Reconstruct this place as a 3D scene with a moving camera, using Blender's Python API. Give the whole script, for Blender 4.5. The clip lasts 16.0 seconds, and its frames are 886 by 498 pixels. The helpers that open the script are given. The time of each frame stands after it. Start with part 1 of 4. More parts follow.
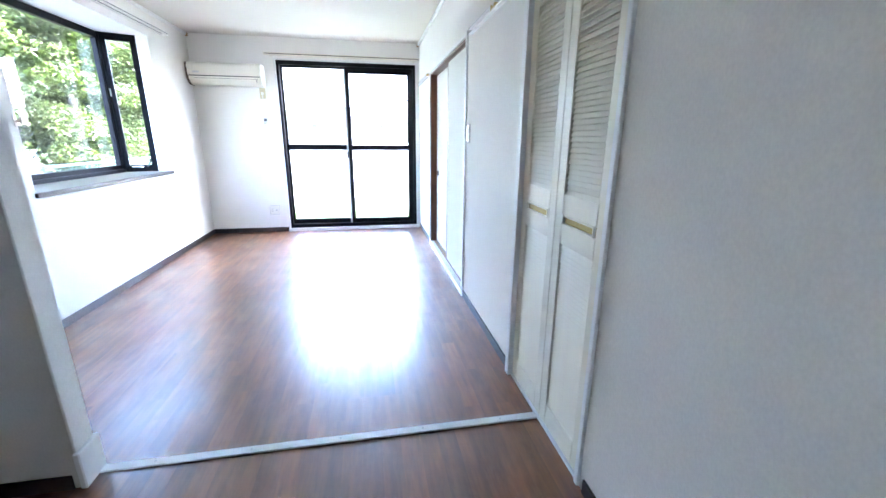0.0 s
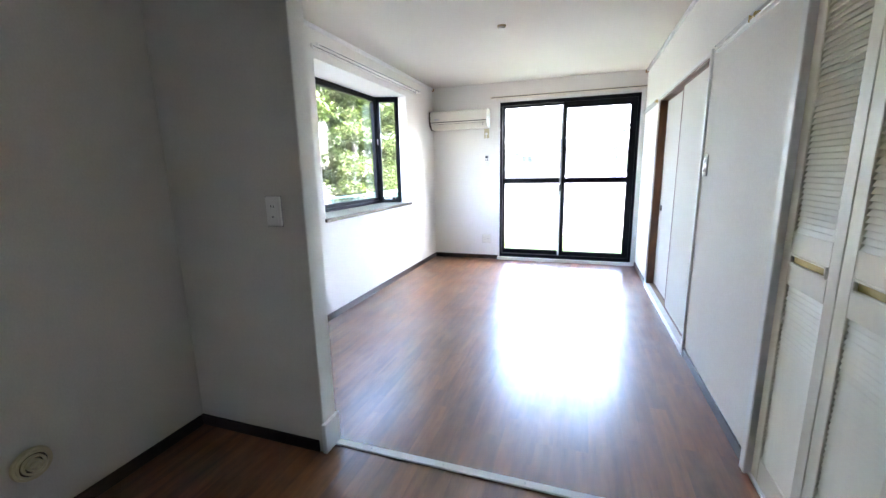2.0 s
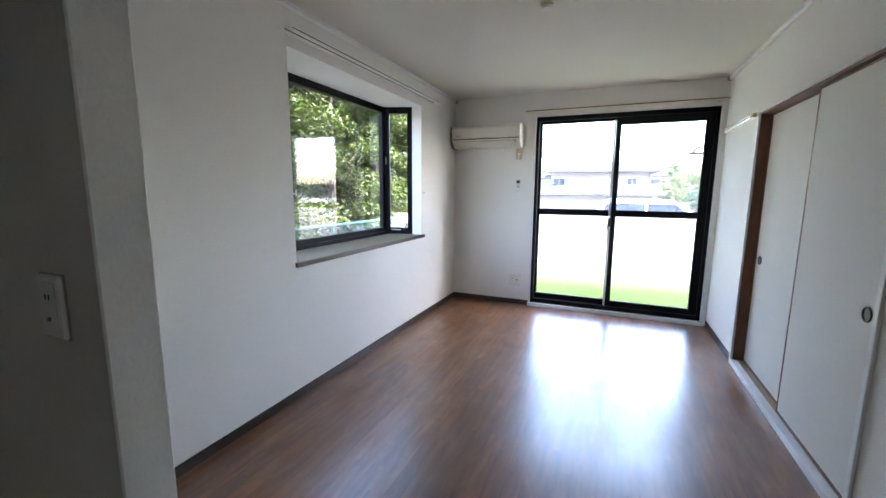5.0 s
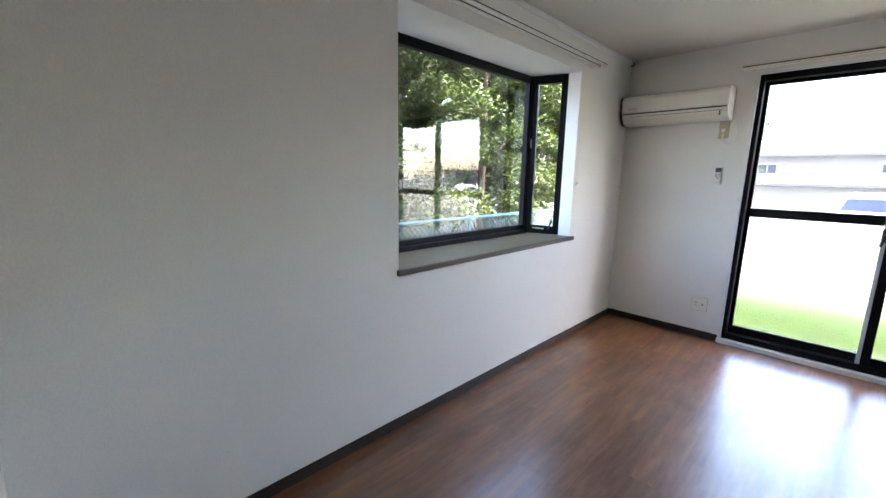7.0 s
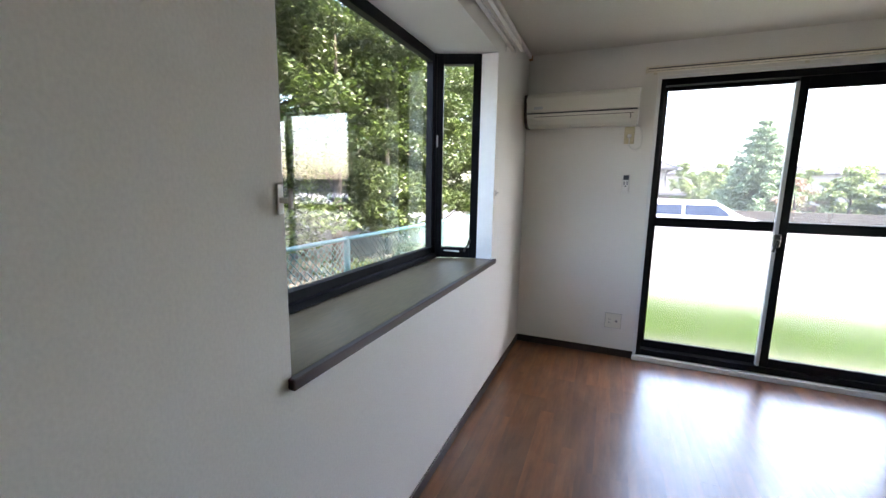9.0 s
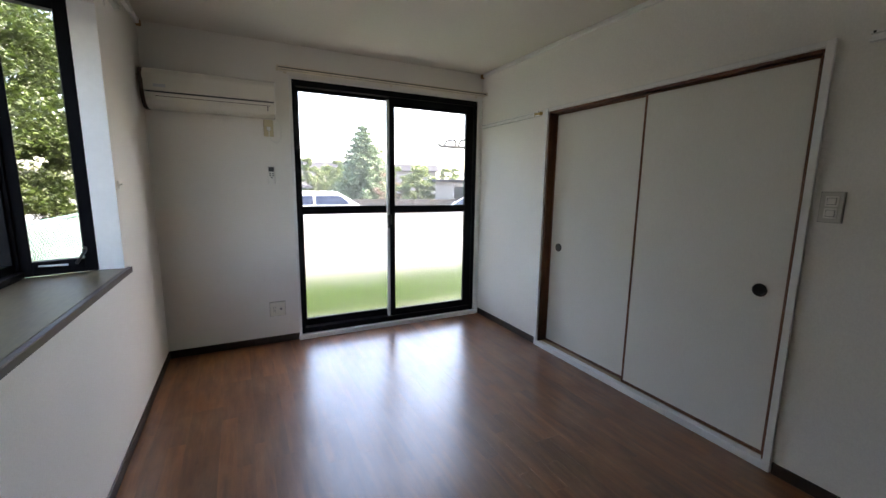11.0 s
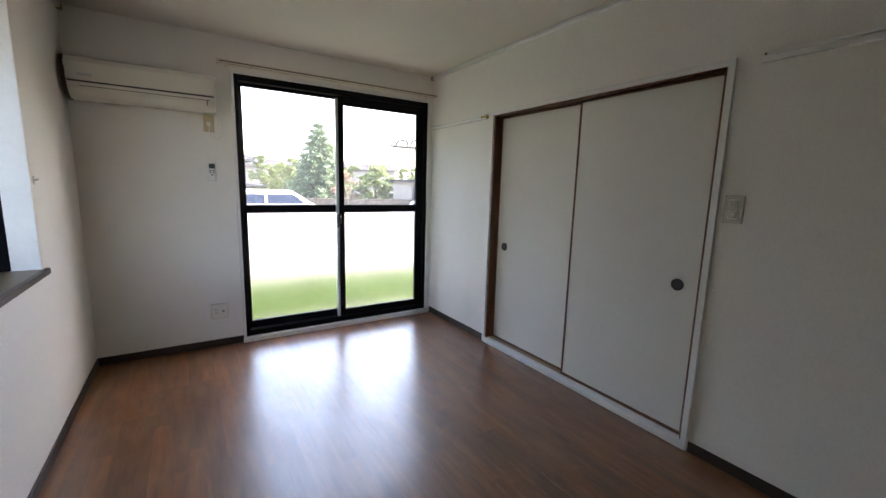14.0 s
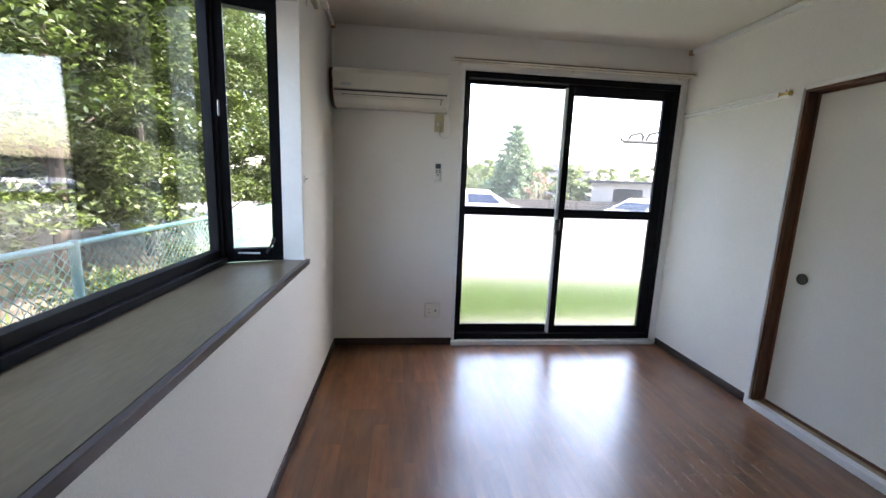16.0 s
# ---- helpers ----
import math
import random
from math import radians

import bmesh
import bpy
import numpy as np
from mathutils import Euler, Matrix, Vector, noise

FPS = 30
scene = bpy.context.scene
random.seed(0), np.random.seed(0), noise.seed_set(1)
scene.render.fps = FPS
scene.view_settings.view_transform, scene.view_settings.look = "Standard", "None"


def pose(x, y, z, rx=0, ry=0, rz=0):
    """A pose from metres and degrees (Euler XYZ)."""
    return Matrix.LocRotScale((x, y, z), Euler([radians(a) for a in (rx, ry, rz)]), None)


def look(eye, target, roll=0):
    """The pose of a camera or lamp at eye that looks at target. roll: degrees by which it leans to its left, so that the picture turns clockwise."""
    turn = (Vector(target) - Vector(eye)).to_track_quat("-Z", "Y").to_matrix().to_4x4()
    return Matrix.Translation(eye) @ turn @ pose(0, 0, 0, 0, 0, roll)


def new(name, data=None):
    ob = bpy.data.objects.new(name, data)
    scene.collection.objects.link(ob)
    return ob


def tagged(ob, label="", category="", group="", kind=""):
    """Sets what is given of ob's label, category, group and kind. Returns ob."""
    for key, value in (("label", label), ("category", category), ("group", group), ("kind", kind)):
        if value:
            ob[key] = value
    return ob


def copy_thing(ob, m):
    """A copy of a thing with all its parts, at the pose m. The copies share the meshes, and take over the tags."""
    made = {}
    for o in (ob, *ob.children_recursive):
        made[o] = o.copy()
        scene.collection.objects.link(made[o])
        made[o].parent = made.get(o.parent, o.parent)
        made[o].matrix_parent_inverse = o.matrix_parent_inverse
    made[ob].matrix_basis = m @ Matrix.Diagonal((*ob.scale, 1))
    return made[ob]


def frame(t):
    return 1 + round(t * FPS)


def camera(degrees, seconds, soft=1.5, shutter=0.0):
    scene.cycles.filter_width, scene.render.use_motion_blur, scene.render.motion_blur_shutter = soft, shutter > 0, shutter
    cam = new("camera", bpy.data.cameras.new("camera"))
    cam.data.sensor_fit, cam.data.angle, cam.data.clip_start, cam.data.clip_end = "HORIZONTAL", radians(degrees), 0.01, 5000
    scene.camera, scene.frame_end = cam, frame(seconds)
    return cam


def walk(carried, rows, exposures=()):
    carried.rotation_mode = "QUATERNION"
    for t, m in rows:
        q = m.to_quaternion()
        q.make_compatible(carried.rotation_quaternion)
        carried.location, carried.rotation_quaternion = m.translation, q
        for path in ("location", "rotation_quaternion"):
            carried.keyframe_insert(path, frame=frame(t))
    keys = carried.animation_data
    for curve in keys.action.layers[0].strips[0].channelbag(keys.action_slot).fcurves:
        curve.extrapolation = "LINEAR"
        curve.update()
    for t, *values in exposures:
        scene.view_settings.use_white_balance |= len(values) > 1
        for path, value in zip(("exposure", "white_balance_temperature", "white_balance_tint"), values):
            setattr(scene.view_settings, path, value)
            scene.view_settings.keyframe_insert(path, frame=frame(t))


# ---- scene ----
cam = camera(96.2, 16.0)
PATH = [
    (0, (1.966, -5.427, 1.191), (2.321, -3.532, 0.657), 0.4),
    (0.5, (1.979, -5.407, 1.2), (1.822, -3.469, 0.733), 2.2),
    (1, (1.976, -5.401, 1.21), (1.548, -3.496, 0.78), 2.4),
    (1.5, (1.974, -5.405, 1.218), (1.417, -3.535, 0.783), 0.1),
    (2, (1.965, -5.403, 1.227), (1.327, -3.547, 0.842), -1.2),
    (2.5, (1.962, -5.397, 1.235), (1.306, -3.535, 0.913), 1.2),
    (3, (1.948, -5.332, 1.24), (1.287, -3.472, 0.919), 1.2),
    (3.2, (1.937, -5.276, 1.242), (1.285, -3.408, 0.95), 1.4),
    (5.3, (1.73, -4.353, 1.304), (0.895, -2.558, 1.019), -0.1),
    (5.5, (1.753, -4.283, 1.307), (0.812, -2.539, 1.034), 0.6),
    (6, (1.802, -4.121, 1.338), (0.573, -2.573, 1.032), 2.6),
    (6.5, (1.697, -3.974, 1.335), (0.348, -2.539, 0.99), 1.5),
    (7, (1.505, -3.829, 1.326), (0.114, -2.44, 0.958), 1.0),
    (7.5, (1.277, -3.681, 1.323), (-0.105, -2.278, 0.976), 2.6),
    (8, (1.045, -3.532, 1.318), (-0.183, -1.988, 0.987), 0.8),
    (8.5, (0.832, -3.404, 1.311), (-0.269, -1.765, 0.989), 1.7),
    (9, (0.663, -3.312, 1.308), (-0.093, -1.486, 0.999), 1.0),
    (9.5, (0.575, -3.274, 1.306), (0.213, -1.326, 1.034), -0.1),
    (10, (0.535, -3.282, 1.307), (0.752, -1.313, 1.03), 0.8),
    (10.2, (0.534, -3.302, 1.302), (0.965, -1.369, 1.018), 1.2),
    (12.3, (0.586, -3.463, 1.29), (1.621, -1.78, 0.978), 0.5),
    (12.5, (0.59, -3.467, 1.29), (1.622, -1.782, 0.984), 0.7),
    (13, (0.598, -3.465, 1.29), (1.642, -1.791, 0.961), 0.8),
    (13.5, (0.6, -3.466, 1.291), (1.66, -1.798, 0.983), 1.1),
    (14, (0.602, -3.464, 1.294), (1.668, -1.8, 0.984), 1.5),
    (14.5, (0.606, -3.45, 1.294), (1.656, -1.779, 0.966), 1.9),
    (15, (0.594, -3.371, 1.297), (1.425, -1.579, 0.982), 3.7),
    (15.5, (0.56, -3.191, 1.294), (1.143, -1.309, 0.949), 4.1),
    (16, (0.497, -3.001, 1.293), (0.711, -1.041, 0.956), 2.2),
]
# stops of the clip's own exposure along the way
EXPO = [(0.0, 6.57, 5750, 17.5), (0.5, 6.24, 5900, 17.8), (1.0, 6.14, 6080, 18.2), (1.5, 6.15, 6250, 18.5), (3.2, 6.12, 6550, 18.5), (5.3, 4.8, 6550, 18.0), (8.0, 4.7, 6850, 18.0), (9.0, 4.35, 6950, 18.0), (10.0, 3.7, 7150, 18.0), (12.3, 4.12, 7450, 19.5), (14.5, 4.12, 7450, 19.5), (16.0, 4.18, 7050, 19.0)]
walk(cam, [(t, look(eye, target, roll)) for t, eye, target, roll in PATH], EXPO)
SKY, SUN = 0.15, 2.3
SUN_AZ, SUN_EL = 95, 47

# ---- world, sun and light ----
world = bpy.data.worlds.new("sky")
scene.world = world
world.use_nodes = True
wn = world.node_tree.nodes
sky = wn.new("ShaderNodeTexSky")
sky.sky_type = 'NISHITA'
sky.sun_disc = False
sky.sun_elevation = radians(SUN_EL)
sky.sun_rotation = radians(SUN_AZ)
sky.air_density, sky.dust_density, sky.ozone_density = 1.0, 2.5, 1.0
wn["Background"].inputs["Strength"].default_value = SKY
world.node_tree.links.new(sky.outputs[0], wn["Background"].inputs["Color"])
sun_data = bpy.data.lights.new("sun", 'SUN')
sun_data.energy, sun_data.angle, sun_data.color = SUN, radians(0.6), (1.0, 0.95, 0.87)
sun = new("sun", sun_data)
az, el = radians(SUN_AZ), radians(SUN_EL)
toward = Vector((math.sin(az) * math.cos(el), math.cos(az) * math.cos(el), math.sin(el)))
sun.matrix_world = look(toward * 60, (0, 0, 0))


# ---- materials ----
def mat(name, color, rough=0.5, metal=0.0, grain=0.0, grain_scale=60.0, stretch=(1, 1, 1), bump=0.0, bump_dist=0.002,
        stain=0.0, stain_scale=2.5, spec=0.5, coat=0.0, rnd=0.0, rough_var=0.0):
    """A painted or natural surface: colour with fine grain and broad stains, roughness that varies, and fine relief."""
    m = bpy.data.materials.new(name)
    m.use_nodes = True
    nt = m.node_tree
    N, L = nt.nodes, nt.links
    b = N["Principled BSDF"]
    b.inputs["Roughness"].default_value = rough
    b.inputs["Metallic"].default_value = metal
    b.inputs["Specular IOR Level"].default_value = spec
    b.inputs["Coat Weight"].default_value = coat
    b.inputs["Coat Roughness"].default_value = 0.15
    tc = N.new("ShaderNodeTexCoord")
    mp = N.new("ShaderNodeMapping")
    mp.inputs["Scale"].default_value = stretch
    L.new(tc.outputs["Object"], mp.inputs["Vector"])
    fine = N.new("ShaderNodeTexNoise")
    fine.inputs["Scale"].default_value = grain_scale
    fine.inputs["Detail"].default_value = 5
    L.new(mp.outputs[0], fine.inputs["Vector"])
    broad = N.new("ShaderNodeTexNoise")
    broad.inputs["Scale"].default_value = stain_scale
    broad.inputs["Detail"].default_value = 4
    L.new(tc.outputs["Object"], broad.inputs["Vector"])
    val = None

    def scaled(sock, amount):
        r = N.new("ShaderNodeMapRange")
        r.inputs["From Min"].default_value, r.inputs["From Max"].default_value = 0.25, 0.75
        r.inputs["To Min"].default_value, r.inputs["To Max"].default_value = 1 - amount, 1 + amount * 0.6
        L.new(sock, r.inputs["Value"])
        return r.outputs[0]
    for sock, amount in ((fine.outputs["Fac"], grain), (broad.outputs["Fac"], stain)):
        if amount:
            s = scaled(sock, amount)
            if val is not None:
                mu = N.new("ShaderNodeMath")
                mu.operation = 'MULTIPLY'
                L.new(val, mu.inputs[0])
                L.new(s, mu.inputs[1])
                s = mu.outputs[0]
            val = s
    if rnd:
        oi = N.new("ShaderNodeObjectInfo")
        r = N.new("ShaderNodeMapRange")
        r.inputs["To Min"].default_value, r.inputs["To Max"].default_value = 1 - rnd, 1 + rnd
        L.new(oi.outputs["Random"], r.inputs["Value"])
        if val is not None:
            mu = N.new("ShaderNodeMath")
            mu.operation = 'MULTIPLY'
            L.new(val, mu.inputs[0])
            L.new(r.outputs[0], mu.inputs[1])
            val = mu.outputs[0]
        else:
            val = r.outputs[0]
    if val is not None:
        vm = N.new("ShaderNodeVectorMath")
        vm.operation = 'SCALE'
        vm.inputs[0].default_value = color
        L.new(val, vm.inputs["Scale"])
        L.new(vm.outputs[0], b.inputs["Base Color"])
    else:
        b.inputs["Base Color"].default_value = (*color, 1)
    if rough_var:
        r = N.new("ShaderNodeMapRange")
        r.inputs["From Min"].default_value, r.inputs["From Max"].default_value = 0.3, 0.7
        r.inputs["To Min"].default_value, r.inputs["To Max"].default_value = rough - rough_var, rough + rough_var
        L.new(broad.outputs["Fac"], r.inputs["Value"])
        L.new(r.outputs[0], b.inputs["Roughness"])
    if bump:
        bp = N.new("ShaderNodeBump")
        bp.inputs["Strength"].default_value = bump
        bp.inputs["Distance"].default_value = bump_dist
        L.new(fine.outputs["Fac"], bp.inputs["Height"])
        L.new(bp.outputs[0], b.inputs["Normal"])
    return m


def glass_mat(name, tint=(0.97, 0.985, 0.98), base=0.058, veil=0.0):
    """Clear window glass: see-through, with gloss that grows towards grazing angles."""
    m = bpy.data.materials.new(name)
    m.use_nodes = True
    nt = m.node_tree
    N, L = nt.nodes, nt.links
    N.remove(N["Principled BSDF"])
    tr = N.new("ShaderNodeBsdfTransparent")
    tr.inputs["Color"].default_value = (*tint, 1)
    gl = N.new("ShaderNodeBsdfAnisotropic")
    gl.inputs["Roughness"].default_value = 0.0
    lw = N.new("ShaderNodeLayerWeight")
    lw.inputs["Blend"].default_value = 0.5
    pw = N.new("ShaderNodeMath")
    pw.operation = 'POWER'
    pw.inputs[1].default_value = 5.0
    L.new(lw.outputs["Facing"], pw.inputs[0])
    ma = N.new("ShaderNodeMath")
    ma.operation = 'MULTIPLY_ADD'
    ma.inputs[1].default_value = 0.9
    ma.inputs[2].default_value = base
    L.new(pw.outputs[0], ma.inputs[0])
    mx = N.new("ShaderNodeMixShader")
    L.new(ma.outputs[0], mx.inputs[0])
    L.new(tr.outputs[0], mx.inputs[1])
    L.new(gl.outputs[0], mx.inputs[2])
    out = mx
    # pale film puts the washed-out haze of outdoors into the pane
    if veil:
        film = N.new("ShaderNodeBsdfTranslucent")
        film.inputs["Color"].default_value = (0.9, 0.9, 0.88, 1)
        tc = N.new("ShaderNodeTexCoord")
        no = N.new("ShaderNodeTexNoise")
        no.inputs["Scale"].default_value = 2.5
        no.inputs["Detail"].default_value = 5
        L.new(tc.outputs["Object"], no.inputs["Vector"])
        mr = N.new("ShaderNodeMapRange")
        mr.inputs["From Min"].default_value, mr.inputs["From Max"].default_value = 0.3, 0.7
        mr.inputs["To Min"].default_value, mr.inputs["To Max"].default_value = veil * 0.8, veil * 1.2
        L.new(no.outputs["Fac"], mr.inputs["Value"])
        out = N.new("ShaderNodeMixShader")
        L.new(mr.outputs[0], out.inputs[0])
        L.new(mx.outputs[0], out.inputs[1])
        L.new(film.outputs[0], out.inputs[2])
    L.new(out.outputs[0], N["Material Output"].inputs["Surface"])
    return m


def frosted_mat(name):
    """Figured glass with a finely pitted face that blurs what lies behind it."""
    m = bpy.data.materials.new(name)
    m.use_nodes = True
    nt = m.node_tree
    N, L = nt.nodes, nt.links
    b = N["Principled BSDF"]
    b.inputs["Base Color"].default_value = (0.97, 0.99, 0.98, 1)
    b.inputs["Transmission Weight"].default_value = 1.0
    b.inputs["Roughness"].default_value = 0.27
    b.inputs["IOR"].default_value = 1.45
    return m


def wood_mat(name, dark, light, rough, scale=9.0, stretch=(9, 0.7, 9), rnd=0.35, bump=0.15, island=False, coat=0.0):
    """Wood grain drawn out along one axis, each board with its own tone and its own piece of the pattern."""
    m = bpy.data.materials.new(name)
    m.use_nodes = True
    nt = m.node_tree
    N, L = nt.nodes, nt.links
    b = N["Principled BSDF"]
    b.inputs["Roughness"].default_value = rough
    b.inputs["Coat Weight"].default_value = coat
    b.inputs["Specular IOR Level"].default_value = 0.5
    b.inputs["Coat IOR"].default_value = 1.68
    b.inputs["Coat Roughness"].default_value = 0.24
    tc = N.new("ShaderNodeNewGeometry")
    if island:
        rs = tc.outputs["Random Per Island"]
    else:
        rs = N.new("ShaderNodeObjectInfo").outputs["Random"]
    off = N.new("ShaderNodeVectorMath")
    off.operation = 'SCALE'
    off.inputs[0].default_value = (37.0, 19.0, 11.0)
    L.new(rs, off.inputs["Scale"])
    add = N.new("ShaderNodeVectorMath")
    add.operation = 'ADD'
    L.new(tc.outputs["Position"], add.inputs[0])
    L.new(off.outputs[0], add.inputs[1])
    mp = N.new("ShaderNodeMapping")
    mp.inputs["Scale"].default_value = stretch
    L.new(add.outputs[0], mp.inputs["Vector"])
    no = N.new("ShaderNodeTexNoise")
    no.inputs["Scale"].default_value = scale
    no.inputs["Detail"].default_value = 7
    no.inputs["Roughness"].default_value = 0.62
    L.new(mp.outputs[0], no.inputs["Vector"])
    ramp = N.new("ShaderNodeValToRGB")
    ramp.color_ramp.elements[0].position, ramp.color_ramp.elements[1].position = 0.32, 0.68
    ramp.color_ramp.elements[0].color = (*dark, 1)
    ramp.color_ramp.elements[1].color = (*light, 1)
    L.new(no.outputs["Fac"], ramp.inputs["Fac"])
    rr = N.new("ShaderNodeMapRange")
    rr.inputs["To Min"].default_value, rr.inputs["To Max"].default_value = 1 - rnd, 1 + rnd
    L.new(rs, rr.inputs["Value"])
    vm = N.new("ShaderNodeVectorMath")
    vm.operation = 'SCALE'
    L.new(ramp.outputs[0], vm.inputs[0])
    L.new(rr.outputs[0], vm.inputs["Scale"])
    tone = vm.outputs[0]
    if coat:
        rub = N.new("ShaderNodeMapping")
        rub.inputs["Scale"].default_value = (2.2, 0.8, 1)
        L.new(tc.outputs["Position"], rub.inputs["Vector"])
        worn = N.new("ShaderNodeTexNoise")
        worn.inputs["Scale"].default_value = 3.2
        worn.inputs["Detail"].default_value = 9
        worn.inputs["Roughness"].default_value = 0.68
        worn.inputs["Distortion"].default_value = 0.5
        L.new(rub.outputs[0], worn.inputs["Vector"])
        wm = N.new("ShaderNodeMapRange")
        wm.inputs["From Min"].default_value, wm.inputs["From Max"].default_value = 0.45, 0.72
        wm.inputs["To Min"].default_value, wm.inputs["To Max"].default_value = 0.0, 0.22
        L.new(worn.outputs["Fac"], wm.inputs["Value"])
        blend = N.new("ShaderNodeMixRGB")
        blend.inputs["Color2"].default_value = (0.4, 0.23, 0.12, 1)
        L.new(wm.outputs[0], blend.inputs["Fac"])
        L.new(tone, blend.inputs["Color1"])
        tone = blend.outputs[0]
    L.new(tone, b.inputs["Base Color"])
    wear = N.new("ShaderNodeTexNoise")
    wear.inputs["Scale"].default_value = 3.0
    wear.inputs["Detail"].default_value = 5
    L.new(tc.outputs["Position"], wear.inputs["Vector"])
    mr = N.new("ShaderNodeMapRange")
    mr.inputs["From Min"].default_value, mr.inputs["From Max"].default_value = 0.35, 0.65
    mr.inputs["To Min"].default_value, mr.inputs["To Max"].default_value = rough - 0.05, rough + 0.07
    L.new(wear.outputs["Fac"], mr.inputs["Value"])
    L.new(mr.outputs[0], b.inputs["Roughness"])
    bp = N.new("ShaderNodeBump")
    bp.inputs["Strength"].default_value = bump
    bp.inputs["Distance"].default_value = 0.001
    L.new(no.outputs["Fac"], bp.inputs["Height"])
    L.new(bp.outputs[0], b.inputs["Normal"])
    if coat:
        scuff = N.new("ShaderNodeTexNoise")
        along = N.new("ShaderNodeMapping")
        along.inputs["Scale"].default_value = (9.0, 0.8, 1)
        L.new(tc.outputs["Position"], along.inputs["Vector"])
        scuff.inputs["Scale"].default_value = 16.0
        scuff.inputs["Detail"].default_value = 4
        scuff.inputs["Distortion"].default_value = 0.3
        L.new(along.outputs[0], scuff.inputs["Vector"])
        cb = N.new("ShaderNodeBump")
        cb.inputs["Strength"].default_value = 0.3
        cb.inputs["Distance"].default_value = 0.0016
        L.new(scuff.outputs["Fac"], cb.inputs["Height"])
        L.new(cb.outputs[0], b.inputs["Coat Normal"])
        haze = N.new("ShaderNodeMapRange")
        haze.inputs["From Min"].default_value, haze.inputs["From Max"].default_value = 0.4, 0.7
        haze.inputs["To Min"].default_value, haze.inputs["To Max"].default_value = 1.0, 0.72
        L.new(worn.outputs["Fac"], haze.inputs["Value"])
        L.new(haze.outputs[0], b.inputs["Coat Weight"])
    return m


def leaf_mat(name, dark, light):
    """Leaves: tone varies leaf by leaf, some light passes through."""
    m = bpy.data.materials.new(name)
    m.use_nodes = True
    nt = m.node_tree
    N, L = nt.nodes, nt.links
    b = N["Principled BSDF"]
    b.inputs["Roughness"].default_value = 0.45
    geo = N.new("ShaderNodeNewGeometry")
    ramp = N.new("ShaderNodeValToRGB")
    ramp.color_ramp.elements[0].color = (*dark, 1)
    ramp.color_ramp.elements[1].color = (*light, 1)
    L.new(geo.outputs["Random Per Island"], ramp.inputs["Fac"])
    L.new(ramp.outputs[0], b.inputs["Base Color"])
    tl = N.new("ShaderNodeBsdfTranslucent")
    L.new(ramp.outputs[0], tl.inputs["Color"])
    mx = N.new("ShaderNodeMixShader")
    mx.inputs[0].default_value = 0.28
    L.new(b.outputs[0], mx.inputs[1])
    L.new(tl.outputs[0], mx.inputs[2])
    L.new(mx.outputs[0], N["Material Output"].inputs["Surface"])
    return m


WALLPAPER = mat("wallpaper", (0.82, 0.795, 0.738), 0.75, grain=0.06, grain_scale=130, stretch=(1.3, 1.3, 0.9), bump=0.3, bump_dist=0.0012, stain=0.03, stain_scale=1.3, spec=0.3)
# pale so that the unseen back wall throws light onto the wing wall
BOUNCEWALL = mat("bounce_back_wall", (0.82, 0.8, 0.75), 0.6, grain=0.06, grain_scale=60, stain=0.08, stain_scale=1.5, bump=0.1)
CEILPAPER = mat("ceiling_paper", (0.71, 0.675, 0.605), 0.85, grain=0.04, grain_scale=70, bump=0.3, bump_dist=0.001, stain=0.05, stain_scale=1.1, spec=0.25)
WHITE = mat("white_paint", (0.78, 0.775, 0.75), 0.42, grain=0.03, grain_scale=40, stain=0.05, stain_scale=6, bump=0.04)
CREAM = mat("cream_lacquer", (0.79, 0.745, 0.61), 0.42, grain=0.03, grain_scale=50, stain=0.05, stain_scale=5, bump=0.05)
PLASTIC = mat("white_plastic", (0.85, 0.835, 0.79), 0.22, grain=0.02, grain_scale=200, stain=0.04, stain_scale=9)
SOCKET = mat("ivory_socket_plastic", (0.80, 0.775, 0.665), 0.25, grain=0.02, grain_scale=200, stain=0.04, stain_scale=9)
IVORY = mat("aged_ivory_plastic", (0.58, 0.5, 0.31), 0.42, grain=0.03, grain_scale=120, stain=0.08, stain_scale=20)
ACIVORY = mat("appliance_ivory", (0.7, 0.67, 0.58), 0.38, grain=0.02, grain_scale=200, stain=0.05, stain_scale=5)
DARKPL = mat("dark_plastic", (0.03, 0.03, 0.032), 0.35, grain=0.1, grain_scale=90)
LCD = mat("grey_display", (0.09, 0.1, 0.11), 0.15)
ALU_BLACK = mat("black_anodised_aluminium", (0.005, 0.0055, 0.008), 0.5, metal=0.0, grain=0.15, grain_scale=60, stain=0.2, stain_scale=5, spec=0.12)
ALU = mat("bare_aluminium", (0.55, 0.56, 0.57), 0.35, metal=1.0, grain=0.1, grain_scale=90)
ALU_SATIN = mat("satin_switch_metal", (0.3, 0.29, 0.27), 0.3, metal=0.8, grain=0.1, grain_scale=90)
BRASS = mat("brass", (0.42, 0.32, 0.13), 0.4, metal=1.0, grain=0.1, grain_scale=80)
GILT = mat("polished_brass", (0.5, 0.37, 0.15), 0.38, metal=1.0, grain=0.1, grain_scale=120)
RAILCREAM = mat("cream_rail_enamel", (0.72, 0.66, 0.53), 0.35, grain=0.03, grain_scale=80, stain=0.06, stain_scale=6)
GLOSSWHITE = mat("glossy_white_rail", (0.9, 0.89, 0.86), 0.16, grain=0.02, grain_scale=90, stain=0.04, stain_scale=6)
